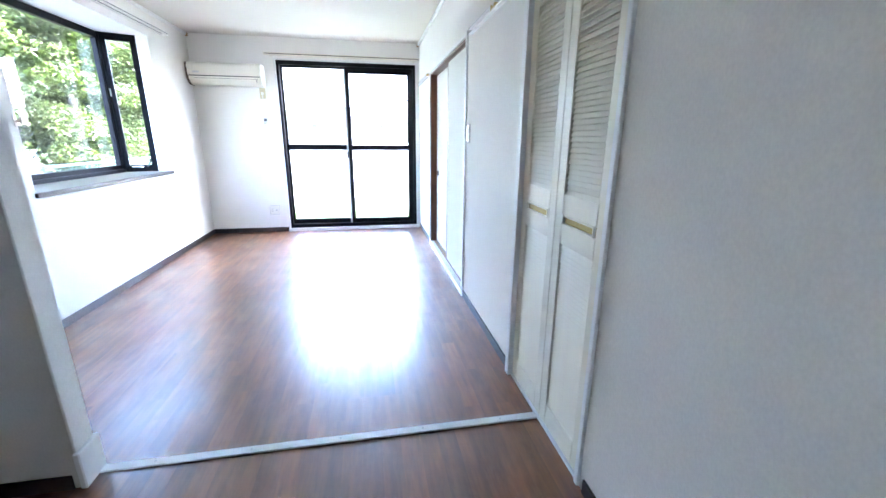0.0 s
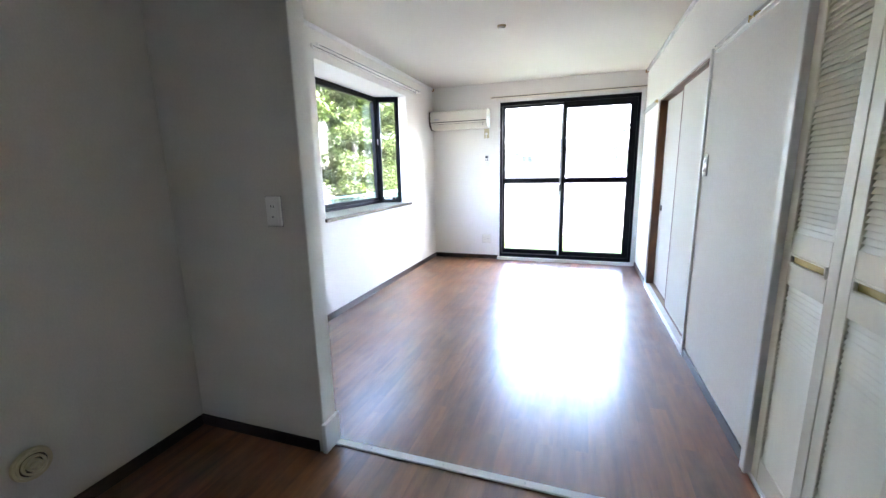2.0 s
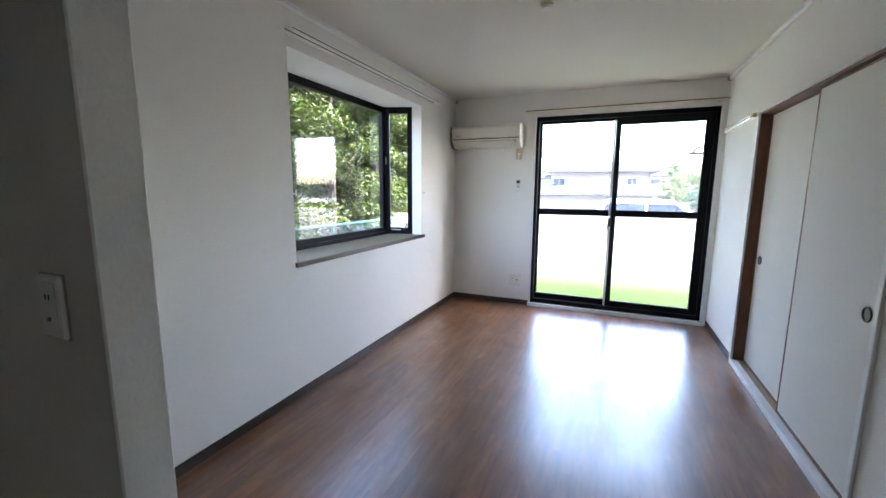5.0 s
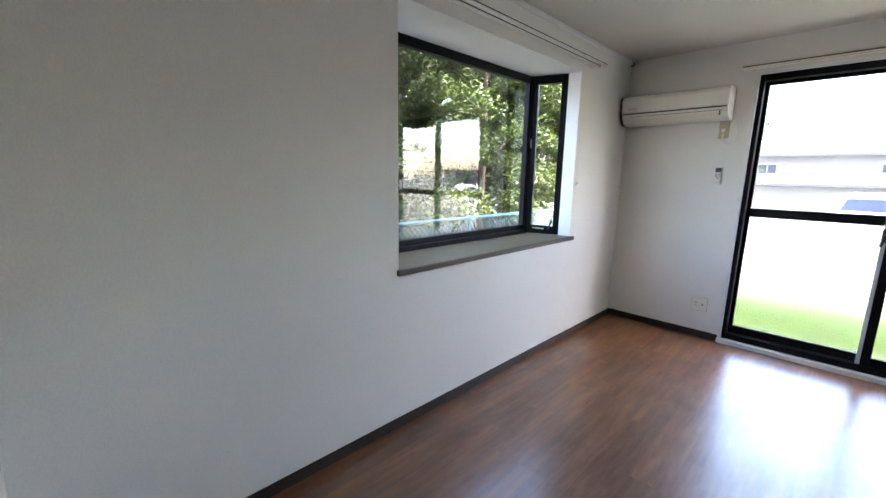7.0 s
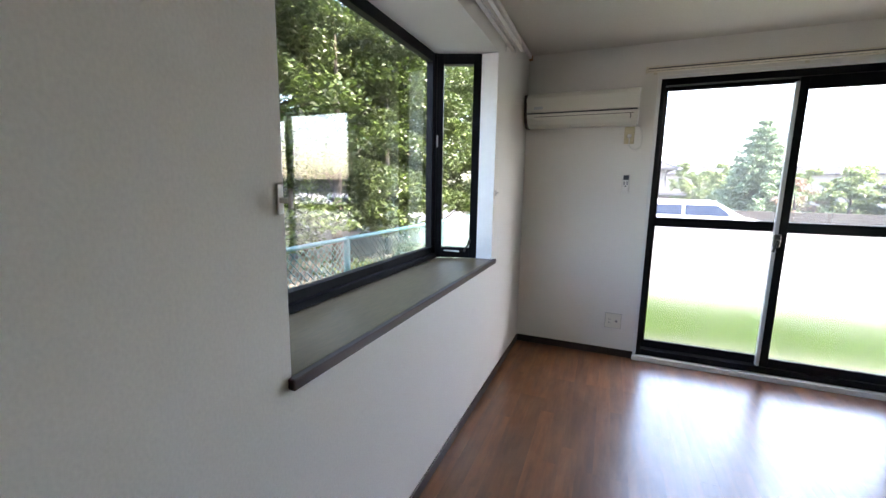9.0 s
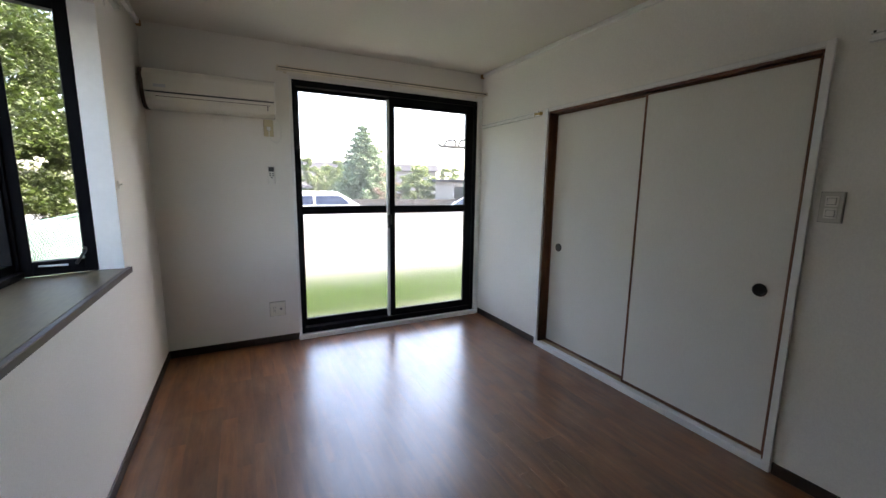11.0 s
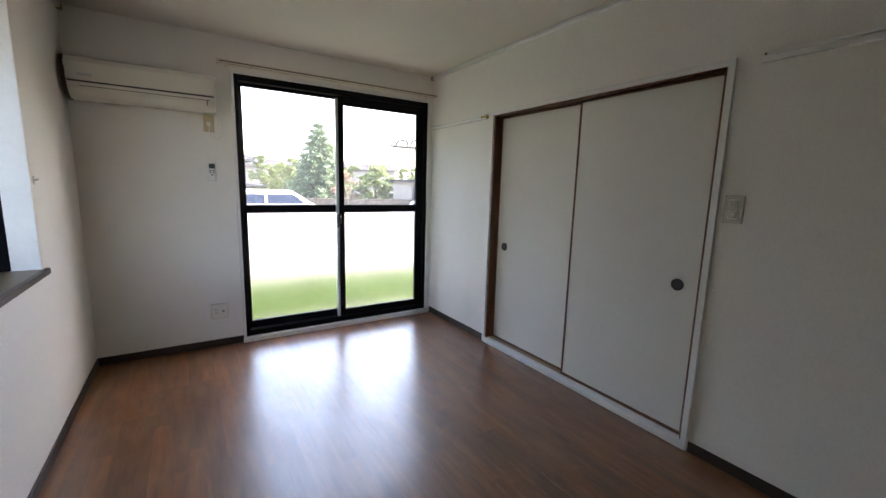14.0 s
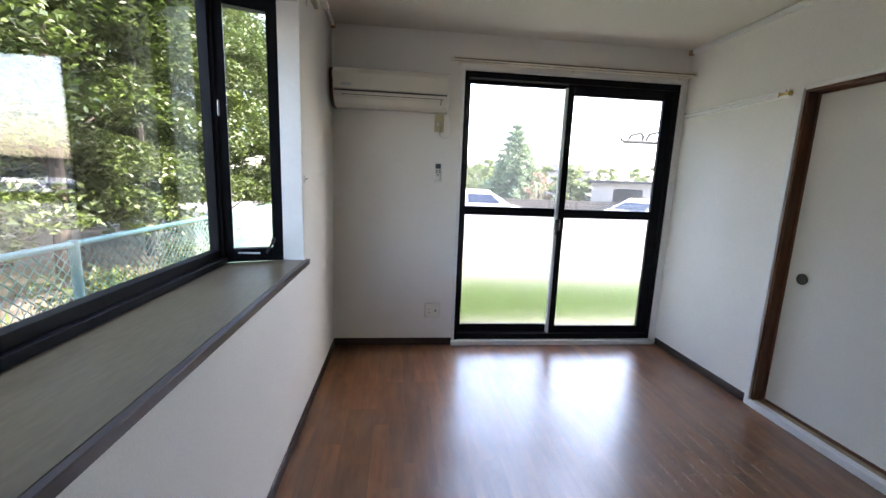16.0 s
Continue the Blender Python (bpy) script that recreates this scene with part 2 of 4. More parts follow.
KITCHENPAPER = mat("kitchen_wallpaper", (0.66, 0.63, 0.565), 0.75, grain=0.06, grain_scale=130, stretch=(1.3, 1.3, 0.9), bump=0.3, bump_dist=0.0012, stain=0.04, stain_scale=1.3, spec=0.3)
SWITCHGREY = mat("pale_grey_switch_plate", (0.6, 0.59, 0.535), 0.2, grain=0.02, grain_scale=150, stain=0.04, stain_scale=9)
STRIP = mat("lit_stile_grey", (0.6, 0.62, 0.63), 0.3, grain=0.05, grain_scale=60, stain=0.06, stain_scale=7)
SHUTTER = mat("brown_shutter_box", (0.24, 0.15, 0.09), 0.6, grain=0.15, grain_scale=20, stretch=(6, 1, 1))
BASE = mat("dark_skirting", (0.045, 0.029, 0.022), 0.45, spec=0.3, grain=0.25, grain_scale=25, stretch=(1, 1, 4), stain=0.15, stain_scale=3)
BROWN = wood_mat("dark_brown_wood", (0.07, 0.021, 0.0065), (0.17, 0.056, 0.018), 0.45, scale=12, stretch=(3, 3, 0.4), rnd=0.1)
RAWWOOD = wood_mat("pale_wood", (0.3, 0.2, 0.11), (0.45, 0.33, 0.2), 0.55, scale=12, stretch=(3, 0.4, 3), rnd=0.1)
FLOORWOOD = wood_mat("floor_wood", (0.116, 0.038, 0.0095), (0.235, 0.085, 0.023), 0.42, scale=5.0, stretch=(5.5, 0.55, 5.5), rnd=0.2, bump=0.12, coat=1.0)
FLOORWOOD_B = wood_mat("kitchen_floor_wood", (0.116, 0.038, 0.0095), (0.235, 0.085, 0.023), 0.42, scale=5.0, stretch=(5.5, 0.55, 5.5), rnd=0.2, bump=0.12, island=True, coat=1.0)
JOINT = mat("floor_joint", (0.03, 0.015, 0.009), 0.5, grain=0.2)
FUSUMA = mat("fusuma_paper", (0.74, 0.72, 0.66), 0.8, grain=0.05, grain_scale=120, stretch=(1, 2.5, 0.6), bump=0.2, bump_dist=0.0008, stain=0.03, stain_scale=2, spec=0.2)
SILLTOP = mat("sill_laminate", (0.165, 0.122, 0.066), 0.33, grain=0.22, grain_scale=34, stretch=(2.5, 0.5, 1), spec=0.35, stain=0.18, stain_scale=4, rough_var=0.03)
SILLEDGE = mat("sill_edge", (0.05, 0.026, 0.017), 0.4, grain=0.2, grain_scale=40, stretch=(1, 0.2, 3))
KNOB_RING = mat("knob_ring", (0.05, 0.047, 0.043), 0.42, metal=0.6)
GLASS = glass_mat("clear_glass")
GLASS_VEILED = glass_mat("veiled_clear_glass", veil=0.03)
FROST = frosted_mat("frosted_glass")
RUST_DARK = mat("brown_strip", (0.07, 0.042, 0.025), 0.6, grain=0.2)
RUST = mat("brown_cap", (0.42, 0.25, 0.11), 0.6, grain=0.2)
TEAL = mat("teal_fence_coating", (0.075, 0.19, 0.18), 0.5, grain=0.12, grain_scale=60, stain=0.15)
LEAF_A = leaf_mat("broad_leaves", (0.004, 0.012, 0.003), (0.075, 0.115, 0.022))
LEAF_B = leaf_mat("yellow_green_leaves", (0.025, 0.042, 0.008), (0.09, 0.115, 0.02))
# far foliage kept paler, with outdoor haze put into the leaf colours
LEAF_C = leaf_mat("hazed_conifer_needles", (0.095, 0.145, 0.08), (0.2, 0.27, 0.155))
LEAF_D = leaf_mat("hazed_yard_leaves", (0.09, 0.13, 0.045), (0.2, 0.25, 0.09))
LEAF_R = leaf_mat("reddish_twigs", (0.13, 0.075, 0.05), (0.24, 0.15, 0.1))
BARK = mat("bark", (0.05, 0.04, 0.03), 0.9, grain=0.4, grain_scale=14, stretch=(2, 2, 0.4), bump=0.6, bump_dist=0.01)
GRAVEL = mat("gravel", (0.125, 0.122, 0.115), 0.9, grain=0.3, grain_scale=30, stain=0.15, stain_scale=0.4, bump=0.4, bump_dist=0.01)
GRASSG = mat("grass_soil", (0.028, 0.055, 0.006), 0.9, grain=0.4, grain_scale=25, stain=0.25, stain_scale=1.2)
SOIL = mat("leaf_litter_soil", (0.11, 0.09, 0.065), 0.95, grain=0.5, grain_scale=22, stain=0.35, stain_scale=1.6, bump=0.5, bump_dist=0.01)
GRASS = leaf_mat("grass_blades", (0.022, 0.064, 0.001), (0.07, 0.148, 0.003))
CARWHITE = mat("white_car_paint", (0.75, 0.76, 0.77), 0.2, coat=0.6, stain=0.04)
CARSILVER = mat("silver_car_paint", (0.5, 0.52, 0.54), 0.25, metal=0.5, coat=0.6, stain=0.04)
# blue in the base colour stands in for the sky's reflection
CARGLASS = mat("car_glass", (0.012, 0.02, 0.045), 0.15, spec=0.2)
RUBBER = mat("rubber", (0.025, 0.025, 0.026), 0.8, grain=0.2)
STUCCO = mat("house_stucco", (0.25, 0.23, 0.21), 0.85, grain=0.1, grain_scale=30, stain=0.12, stain_scale=0.6, bump=0.2)
TILE = mat("grey_roof_tile", (0.036, 0.036, 0.04), 0.8, spec=0.15, grain=0.2, grain_scale=10, stain=0.15)
BLOCK = mat("brown_block_wall", (0.06, 0.05, 0.042), 0.9, grain=0.2, grain_scale=12, stain=0.2, stain_scale=0.8, bump=0.3)
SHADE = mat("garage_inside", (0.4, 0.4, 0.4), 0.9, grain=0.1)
MORTAR = mat("exterior_render", (0.62, 0.6, 0.55), 0.9, grain=0.1, grain_scale=30, bump=0.3)


# ---- mesh helpers ----
def box(bm, x0, x1, y0, y1, z0, z1, bevel=0.0, segs=1):
    m = Matrix.LocRotScale(((x0 + x1) / 2, (y0 + y1) / 2, (z0 + z1) / 2), None, (abs(x1 - x0), abs(y1 - y0), abs(z1 - z0)))
    made = bmesh.ops.create_cube(bm, size=1.0, matrix=m)["verts"]
    if bevel:
        edges = list({e for v in made for e in v.link_edges})
        bmesh.ops.bevel(bm, geom=edges, offset=bevel, segments=segs, profile=0.5, affect='EDGES')
    return bm


def boxes(*rows, bevel=0.0):
    bm = bmesh.new()
    for r in rows:
        box(bm, *r, bevel=bevel)
    return bm


def rod(bm, a, b, r, n=10):
    a, b = Vector(a), Vector(b)
    d = b - a
    m = Matrix.Translation((a + b) / 2) @ d.to_track_quat('Z', 'Y').to_matrix().to_4x4()
    bmesh.ops.create_cone(bm, cap_ends=True, segments=n, radius1=r, radius2=r, depth=d.length, matrix=m)
    return bm


def disc(bm, centre, axis, r, depth, n=28, r2=None):
    m = Matrix.Translation(centre) @ Vector(axis).to_track_quat('Z', 'Y').to_matrix().to_4x4()
    bmesh.ops.create_cone(bm, cap_ends=True, segments=n, radius1=r, radius2=r if r2 is None else r2, depth=depth, matrix=m)
    return bm


def extrude(bm, profile, axis, lo, hi):
    """A closed outline in the two other axes, drawn out along axis from lo to hi."""
    def at(u, v, w):
        return {"x": (w, u, v), "y": (u, w, v), "z": (u, v, w)}[axis]
    a = [bm.verts.new(at(u, v, lo)) for u, v in profile]
    b = [bm.verts.new(at(u, v, hi)) for u, v in profile]
    n = len(profile)
    bm.faces.new(a)
    bm.faces.new(b[::-1])
    for i in range(n):
        bm.faces.new((a[i], b[i], b[(i + 1) % n], a[(i + 1) % n]))
    bmesh.ops.recalc_face_normals(bm, faces=bm.faces)
    return bm


def mesh_of(name, bm, material, smooth=False):
    me = bpy.data.meshes.new(name)
    bm.to_mesh(me)
    bm.free()
    me.materials.append(material)
    if smooth:
        for p in me.polygons:
            p.use_smooth = True
    return me


def part(name, bm, material, parent=None, label="", smooth=False):
    ob = new(name, mesh_of(name, bm, material, smooth))
    if parent is not None:
        ob.parent = parent
    if label:
        tagged(ob, label)
    return ob


def thing(name, label, category, at=(0, 0, 0), group="", kind=""):
    ob = new(name)
    ob.location = at
    ob.empty_display_size = 0.1
    return tagged(ob, label, category, group, kind)


def structure(name, bm, material, label, category="wall"):
    return tagged(part(name, bm, material), label, category, kind="structure")


H, EX, T = 2.33, 2.66, 0.15      # ceiling height, room width, wall thickness
YB = -6.2                        # unseen back wall, set close to bounce light
XK = 0.22                        # kitchen side wall

# ---- the large structure ----
WX0, WX1, WZ1 = 0.938, 2.608, 2.085      # balcony window opening
structure("wall_north", boxes((-T, WX0, 0, T, -0.35, H), (WX1, EX + T, 0, T, -0.35, H), (WX0, WX1, 0, T, WZ1, H), (WX0, WX1, 0, T, -0.35, 0.0)),
          WALLPAPER, "white papered wall around the balcony window", "wall")
BY0, BY1, BZ0, BZ1 = -2.635, -0.905, 0.835, 2.095  # bay window opening
structure("wall_west", boxes((-T, 0, -4.0, BY0, -0.35, H), (-T, 0, BY1, 0, -0.35, H), (-T, 0, BY0, BY1, -0.35, BZ0), (-T, 0, BY0, BY1, BZ1, H)),
          WALLPAPER, "white papered wall with the bay window", "wall")
FY0, FY1, FZ1 = -2.563, -0.950, 1.853   # sliding closet opening
CY0, CY1, CZ1 = -4.37, -3.69, 2.12    # louvred closet opening
structure("wall_east", boxes((EX, EX + 0.12, FY1, 0, -0.1, H), (EX, EX + 0.12, FY0, FY1, FZ1, H), (EX, EX + 0.12, CY1, FY0, -0.1, H),
                             (EX, EX + 0.12, CY0, CY1, CZ1, H), (EX, EX + 0.12, YB, CY0, -0.1, H)),
          WALLPAPER, "white papered wall with sliding and louvred closets", "wall")
structure("wall_closet_back", boxes((EX + 0.75, EX + 0.85, YB, T, -0.35, H), (EX + 0.12, EX + 0.75, -3.2, -3.1, -0.1, H), (EX + 0.12, EX + 0.75, YB, YB + 0.1, -0.1, H), (EX + 0.12, EX + 0.75, 0, T, -0.1, H)),
          WALLPAPER, "plain wall at the back of the closets", "wall")
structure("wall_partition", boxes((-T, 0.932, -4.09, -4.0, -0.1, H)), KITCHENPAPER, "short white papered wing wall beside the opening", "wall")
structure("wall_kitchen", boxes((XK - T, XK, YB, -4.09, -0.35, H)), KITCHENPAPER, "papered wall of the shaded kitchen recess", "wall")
structure("wall_south", boxes((XK - T, EX + 0.12, YB - T, YB, -0.35, H)), BOUNCEWALL, "unseen pale back wall of the kitchen, set to bounce light", "wall")
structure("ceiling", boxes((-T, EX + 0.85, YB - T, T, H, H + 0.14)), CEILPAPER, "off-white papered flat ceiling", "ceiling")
# no such storey is in view; its height throws shade over the trees
structure("upper_storey", boxes((-T, EX + 0.85, YB - T, T, H + 0.14, 6.1)), MORTAR, "unseen rendered block above the ceiling, sized to shade the trees", "wall")
structure("floor", boxes((-T, EX + 0.85, YB - T, T, -0.16, -0.006)), JOINT, "dark underfloor below the wood boards", "floor")

# skirting boards
def skirt(rows, label):
    bm = bmesh.new()
    for r in rows:
        box(bm, *r, bevel=0.003)
    return structure("baseboard", bm, BASE, label, "baseboard")


SK = 0.058
skirt([(0, 0.009, -3.995, -0.009, 0, SK)], "dark brown skirting under the bay window wall")
skirt([(0, WX0 - 0.02, -0.009, 0, 0, SK)], "dark brown skirting beside the balcony window")
skirt([(EX - 0.009, EX, FY1 + 0.035, -0.02, 0, SK)], "dark brown skirting between window and sliding closet")
skirt([(EX - 0.009, EX, CY1 + 0.05, FY0 - 0.035, 0, SK)], "dark brown skirting between the two closets")
skirt([(0.932 - 0.02, XK, -4.099, -4.09, 0, SK)], "dark brown skirting on the wing wall")
skirt([(XK, XK + 0.009, YB, -4.10, 0, SK)], "dark brown skirting in the kitchen recess")
skirt([(0.009, 0.9, -4.0, -3.991, 0, SK)], "dark brown skirting behind the wing wall")
skirt([(EX - 0.009, EX, YB, CY0 - 0.05, 0, SK)], "dark brown skirting beyond the louvred closet")

# ceiling mouldings
for x0, x1, label in ((0, 0.024, "white ceiling moulding over the bay window"), (EX - 0.024, EX, "white ceiling moulding over the closets")):
    structure("trim", boxes((x0, x1, YB, -0.031, H - 0.032, H), bevel=0.006), WHITE, label, "moulding")
for x0, x1 in ((0.0, 0.024), (EX - 0.028, EX)):
    tagged(part("moulding_cap", boxes((x0 - 0.004 * (x0 > 1), x1 + 0.004 * (x0 < 1), -0.03, -0.001, H - 0.038, H - 0.002), bevel=0.004), RUST), "small brown end cap of the ceiling moulding", "moulding cap", "moulding caps", "structure")

# white end trim of the wing wall with its skirting block
wing = thing("trim_partition_end", "white painted end of the wing wall with a skirting block", "trim", (0.932, -4.045, 0), kind="structure")
part("casing", boxes((0.0, 0.008, -0.047, 0.047, 0.13, H - 0.0), bevel=0.003), WALLPAPER, wing)
part("skirting_block", boxes((0.0, 0.022, -0.056, 0.056, 0.0, 0.145), bevel=0.004), WHITE, wing, "white painted skirting block")

# door track of the opening
thr = thing("threshold", "white painted strip across the floor with small screws", "threshold", (0.93, -4.015, 0), kind="structure")
part("strip", boxes((0.018, EX - 0.93, -0.021, 0.021, 0.0, 0.009), bevel=0.004), WHITE, thr)
for i in range(5):
    part("screw", disc(bmesh.new(), (0.2 + i * 0.34, 0.0, 0.0095), (0, 0, 1), 0.004, 0.002, 10), ALU, thr)

# ---- balcony window ----
win = thing("window_1", "black aluminium sliding balcony window with frosted lower panes", "window", (WX0, 0, 0), kind="structure")
W = WX1 - WX0


def wbox(name, rows, material, parent, label="", bevel=0.002):
    return part(name, boxes(*rows, bevel=bevel), material, parent, label)


wbox("window_frame", [(0, 0.03, 0.005, 0.12, 0.037, WZ1), (W - 0.032, W, 0.005, 0.12, 0.04, WZ1), (0.03, W - 0.032, 0.005, 0.12, WZ1 - 0.045, WZ1),
                      (0.03, W - 0.032, 0.005, 0.12, 0.04, 0.085)], ALU_BLACK, win, "black outer frame with two tracks")
wbox("window_sill", [(-0.026, W + 0.026, -0.03, 0.03, 0.0, 0.037)], WHITE, win, "white painted bottom sill")
wbox("casing", [(-0.022, -0.001, -0.012, 0.03, 0.038, WZ1 + 0.02)], WHITE, win, "narrow white side casing")
wbox("casing", [(W + 0.001, W + 0.036, -0.012, 0.03, 0.038, WZ1 + 0.02)], WHITE, win, "narrow white side casing")
wbox("casing", [(-0.001, W + 0.001, -0.012, 0.03, WZ1 + 0.001, WZ1 + 0.02)], WHITE, win, "narrow white head casing")
MX = 1.755 - WX0
RZ0, RZ1 = 1.042, 1.110


def sash(x0, x1, y, sl, sr, top, bot, ztop):
    s = new("sash")
    s.parent = win
    s.location = (0, y, 0)
    wbox("stile", [(x0, x0 + sl, -0.015, 0.015, 0.07, ztop)], ALU_BLACK, s)
    wbox("stile", [(x1 - sr, x1, -0.015, 0.015, 0.07, ztop)], ALU_BLACK, s)
    wbox("top_rail", [(x0 + sl, x1 - sr, -0.015, 0.015, ztop - top, ztop)], ALU_BLACK, s)
    wbox("middle_rail", [(x0 + sl, x1 - sr, -0.015, 0.015, RZ0, RZ1)], ALU_BLACK, s)
    wbox("bottom_rail", [(x0 + sl, x1 - sr, -0.015, 0.015, 0.07, 0.07 + bot)], ALU_BLACK, s)
    wbox("pane", [(x0 + sl - 0.004, x1 - sr + 0.004, -0.0025, 0.0025, RZ1 - 0.004, ztop - top + 0.004)], GLASS_VEILED, s, "clear upper pane with outdoor haze put into it", 0)
    wbox("pane", [(x0 + sl - 0.004, x1 - sr + 0.004, -0.0025, 0.0025, 0.066 + bot, RZ0 + 0.004)], FROST, s, "frosted lower pane", 0).visible_shadow = False
    return s


left = sash(0.024, MX + 0.02, 0.085, 0.032, 0.04, 0.035, 0.075, WZ1 - 0.035)
right = sash(MX - 0.022, W - 0.03, 0.045, 0.048, 0.075, 0.085, 0.075, WZ1 - 0.035)
# pale strip drawn for the skylight on the sash's side face
part("seal_strip", boxes((MX - 0.044, MX - 0.023, 0.03, 0.062, 0.08, WZ1 - 0.07), bevel=0.001), STRIP, win, "pale grey strip for skylight on the sash edge")
lock = new("crescent_lock")
lock.parent = win
lock.location = (MX - 0.03, 0.018, 0.985)
part("lock_body", boxes((-0.02, 0.02, -0.016, 0.01, -0.045, 0.045), bevel=0.006), DARKPL, lock)
part("lever", rod(rod(bmesh.new(), (0, -0.014, 0), (-0.02, -0.026, -0.075), 0.009), (0, -0.014, 0.0), (0, -0.024, 0.012), 0.011), DARKPL, lock)

# ---- bay window ----
BD, FYN, FYS = -0.362, -1.000, -2.540    # depth and the ends of the front pane
bay = thing("window_2", "bay window with black aluminium frame and angled sides", "window", (0, -1.785, 0), kind="structure")
oy = 1.785


def prism(points, z0, z1):
    bm = bmesh.new()
    return extrude(bm, [(x, y + oy) for x, y in points], "z", z0, z1)


OUT = 0.05
part("bay_soffit", prism([(-T, BY0), (-T, BY1), (-0.15, BY1 + 0.02), (BD - OUT, FYN + 0.03), (BD - OUT, FYS - 0.03), (-0.15, BY0 - 0.02)][1:], BZ1, BZ1 + 0.08), WALLPAPER, bay, "white papered bay ceiling")
part("bay_base", prism([(-T, BY1), (BD - OUT, FYN + 0.03), (BD - OUT, FYS - 0.03), (-T, BY0)], 0.70, 0.824), MORTAR, bay)
part("window_sill", prism([(-0.0, BY1), (-0.09, BY1), (BD + 0.01, FYN - 0.006), (BD + 0.01, FYS + 0.006), (-0.09, BY0), (-0.0, BY0)], 0.826, 0.860), SILLTOP, bay, "grey-beige glossy laminate sill board")
part("sill_edge", boxes((0.0, 0.022, BY0 - 0.012 + oy, BY1 + 0.035 + oy, 0.831, 0.860), bevel=0.003), SILLEDGE, bay, "dark brown sill nosing")


def leaf_frame(a, b, z0, z1, w_a, w_b, w_top, w_bot, deep, name, mid=False):
    """A glazed frame standing between two plan points: stiles, rails and a pane."""
    a, b = Vector((*a, 0)), Vector((*b, 0))
    d = b - a
    e = new(name)
    e.parent = bay
    e.matrix_local = Matrix.Translation((a.x, a.y + oy, 0)) @ Matrix.Rotation(math.atan2(d.y, d.x), 4, 'Z')
    n = d.length
    wbox("stile", [(0, w_a, -deep, 0, z0, z1)], ALU_BLACK, e)
    wbox("stile", [(n - w_b, n, -deep, 0, z0, z1)], ALU_BLACK, e)
    wbox("top_rail", [(w_a, n - w_b, -deep, 0, z1 - w_top, z1)], ALU_BLACK, e)
    wbox("bottom_rail", [(w_a, n - w_b, -deep, 0, z0, z0 + w_bot)], ALU_BLACK, e)
    wbox("pane", [(w_a - 0.003, n - w_b + 0.003, -deep / 2 - 0.0025, -deep / 2 + 0.0025, z0 + w_bot - 0.003, z1 - w_top + 0.003)], GLASS, e, "clear pane", 0)
    return e


ZB0, ZB1 = 0.860, BZ1
front = leaf_frame((BD, FYN), (BD, FYS), ZB0, ZB1, 0.03, 0.03, 0.055, 0.066, 0.045, "front_sash")
nside = leaf_frame((-0.09, BY1), (BD, FYN), ZB0, ZB1, 0.06, 0.05, 0.06, 0.065, 0.05, "side_sash")
sside = leaf_frame((BD, FYS), (-0.09, BY0), ZB0, ZB1, 0.05, 0.06, 0.06, 0.065, 0.05, "side_sash")
wbox("corner_post", [(BD - 0.045, BD + 0.012, FYN - 0.012 + oy, FYN + 0.04 + oy, ZB0, ZB1)], ALU_BLACK, bay)
wbox("corner_post", [(BD - 0.045, BD + 0.012, FYS - 0.04 + oy, FYS + 0.012 + oy, ZB0, ZB1)], ALU_BLACK, bay)
wbox("lower_track", [(BD, BD + 0.028, FYS + 0.012 + oy, FYN - 0.012 + oy, ZB0, ZB0 + 0.03)], ALU_BLACK, bay)
part("reveal", boxes((-0.15, -0.002, BY1 - 0.004 + oy, BY1 + oy, ZB0, BZ1 - 0.002)), WHITE, bay, "white painted side lining")
part("reveal", boxes((-0.15, -0.002, BY0 + oy, BY0 + 0.004 + oy, ZB0, BZ1 - 0.002)), WHITE, bay, "white painted side lining")
part("lock_plate", boxes((BD + 0.012, BD + 0.020, FYN - 0.004 + oy, FYN + 0.018 + oy, 1.55, 1.62), bevel=0.003), ALU, bay, "small pale lock plate")
crank = rod(bmesh.new(), (-0.17, FYN + 0.045 + oy, 0.905), (-0.13, FYN + 0.02 + oy, 0.965), 0.006)
rod(crank, (-0.13, FYN + 0.02 + oy, 0.965), (-0.12, FYN + 0.0 + oy, 0.985), 0.009)
part("crank_handle", crank, DARKPL, bay, "black folding crank handle")
part("stay_bar", boxes((-0.29, -0.19, FYN + 0.0 + oy, FYN + 0.012 + oy, 0.905, 0.912)), ALU, bay, "thin bright stay bar")


# ---- curtain rails ----
def curtain_rail(label, at, rz, length, enamel, group="curtain rails"):
    """A double rail along local x, off a wall at local y 0 that faces -y: two channels on brackets, their slot shade a
    dark strip.
    """
    r = thing("curtain_rail", label, "curtain rail", at, group)
    r.rotation_euler = (0, 0, rz)
    for y in (-0.04, -0.092):
        part("rail", boxes((0, length, y - 0.011, y + 0.011, 0.003, 0.011), (0, length, y - 0.004, y + 0.011, -0.005, 0.003), (0, length, y - 0.011, y + 0.011, -0.011, -0.005)), enamel, r)
        part("runner_slot", boxes((0.004, length - 0.004, y - 0.0065, y - 0.004, -0.005, 0.003)), DARKPL, r, "dark strip for the shade inside the channel")
        for x in (-0.006, length - 0.006):
            part("end_cap", boxes((x, x + 0.012, y - 0.013, y + 0.013, -0.014, 0.014), bevel=0.003), enamel, r)
    n = max(3, round(length / 0.6))
    for i in range(n):
        x = 0.06 + (length - 0.12) * i / (n - 1)
        part("bracket", boxes((x - 0.012, x + 0.012, -0.105, 0.0, 0.0115, 0.016), (x - 0.012, x + 0.012, -0.004, 0.0, -0.02, 0.03), bevel=0.001), enamel, r)
        part("bracket_screw", disc(bmesh.new(), (x, -0.005, 0.023), (0, -1, 0), 0.005, 0.003, 10), RUST_DARK, r)
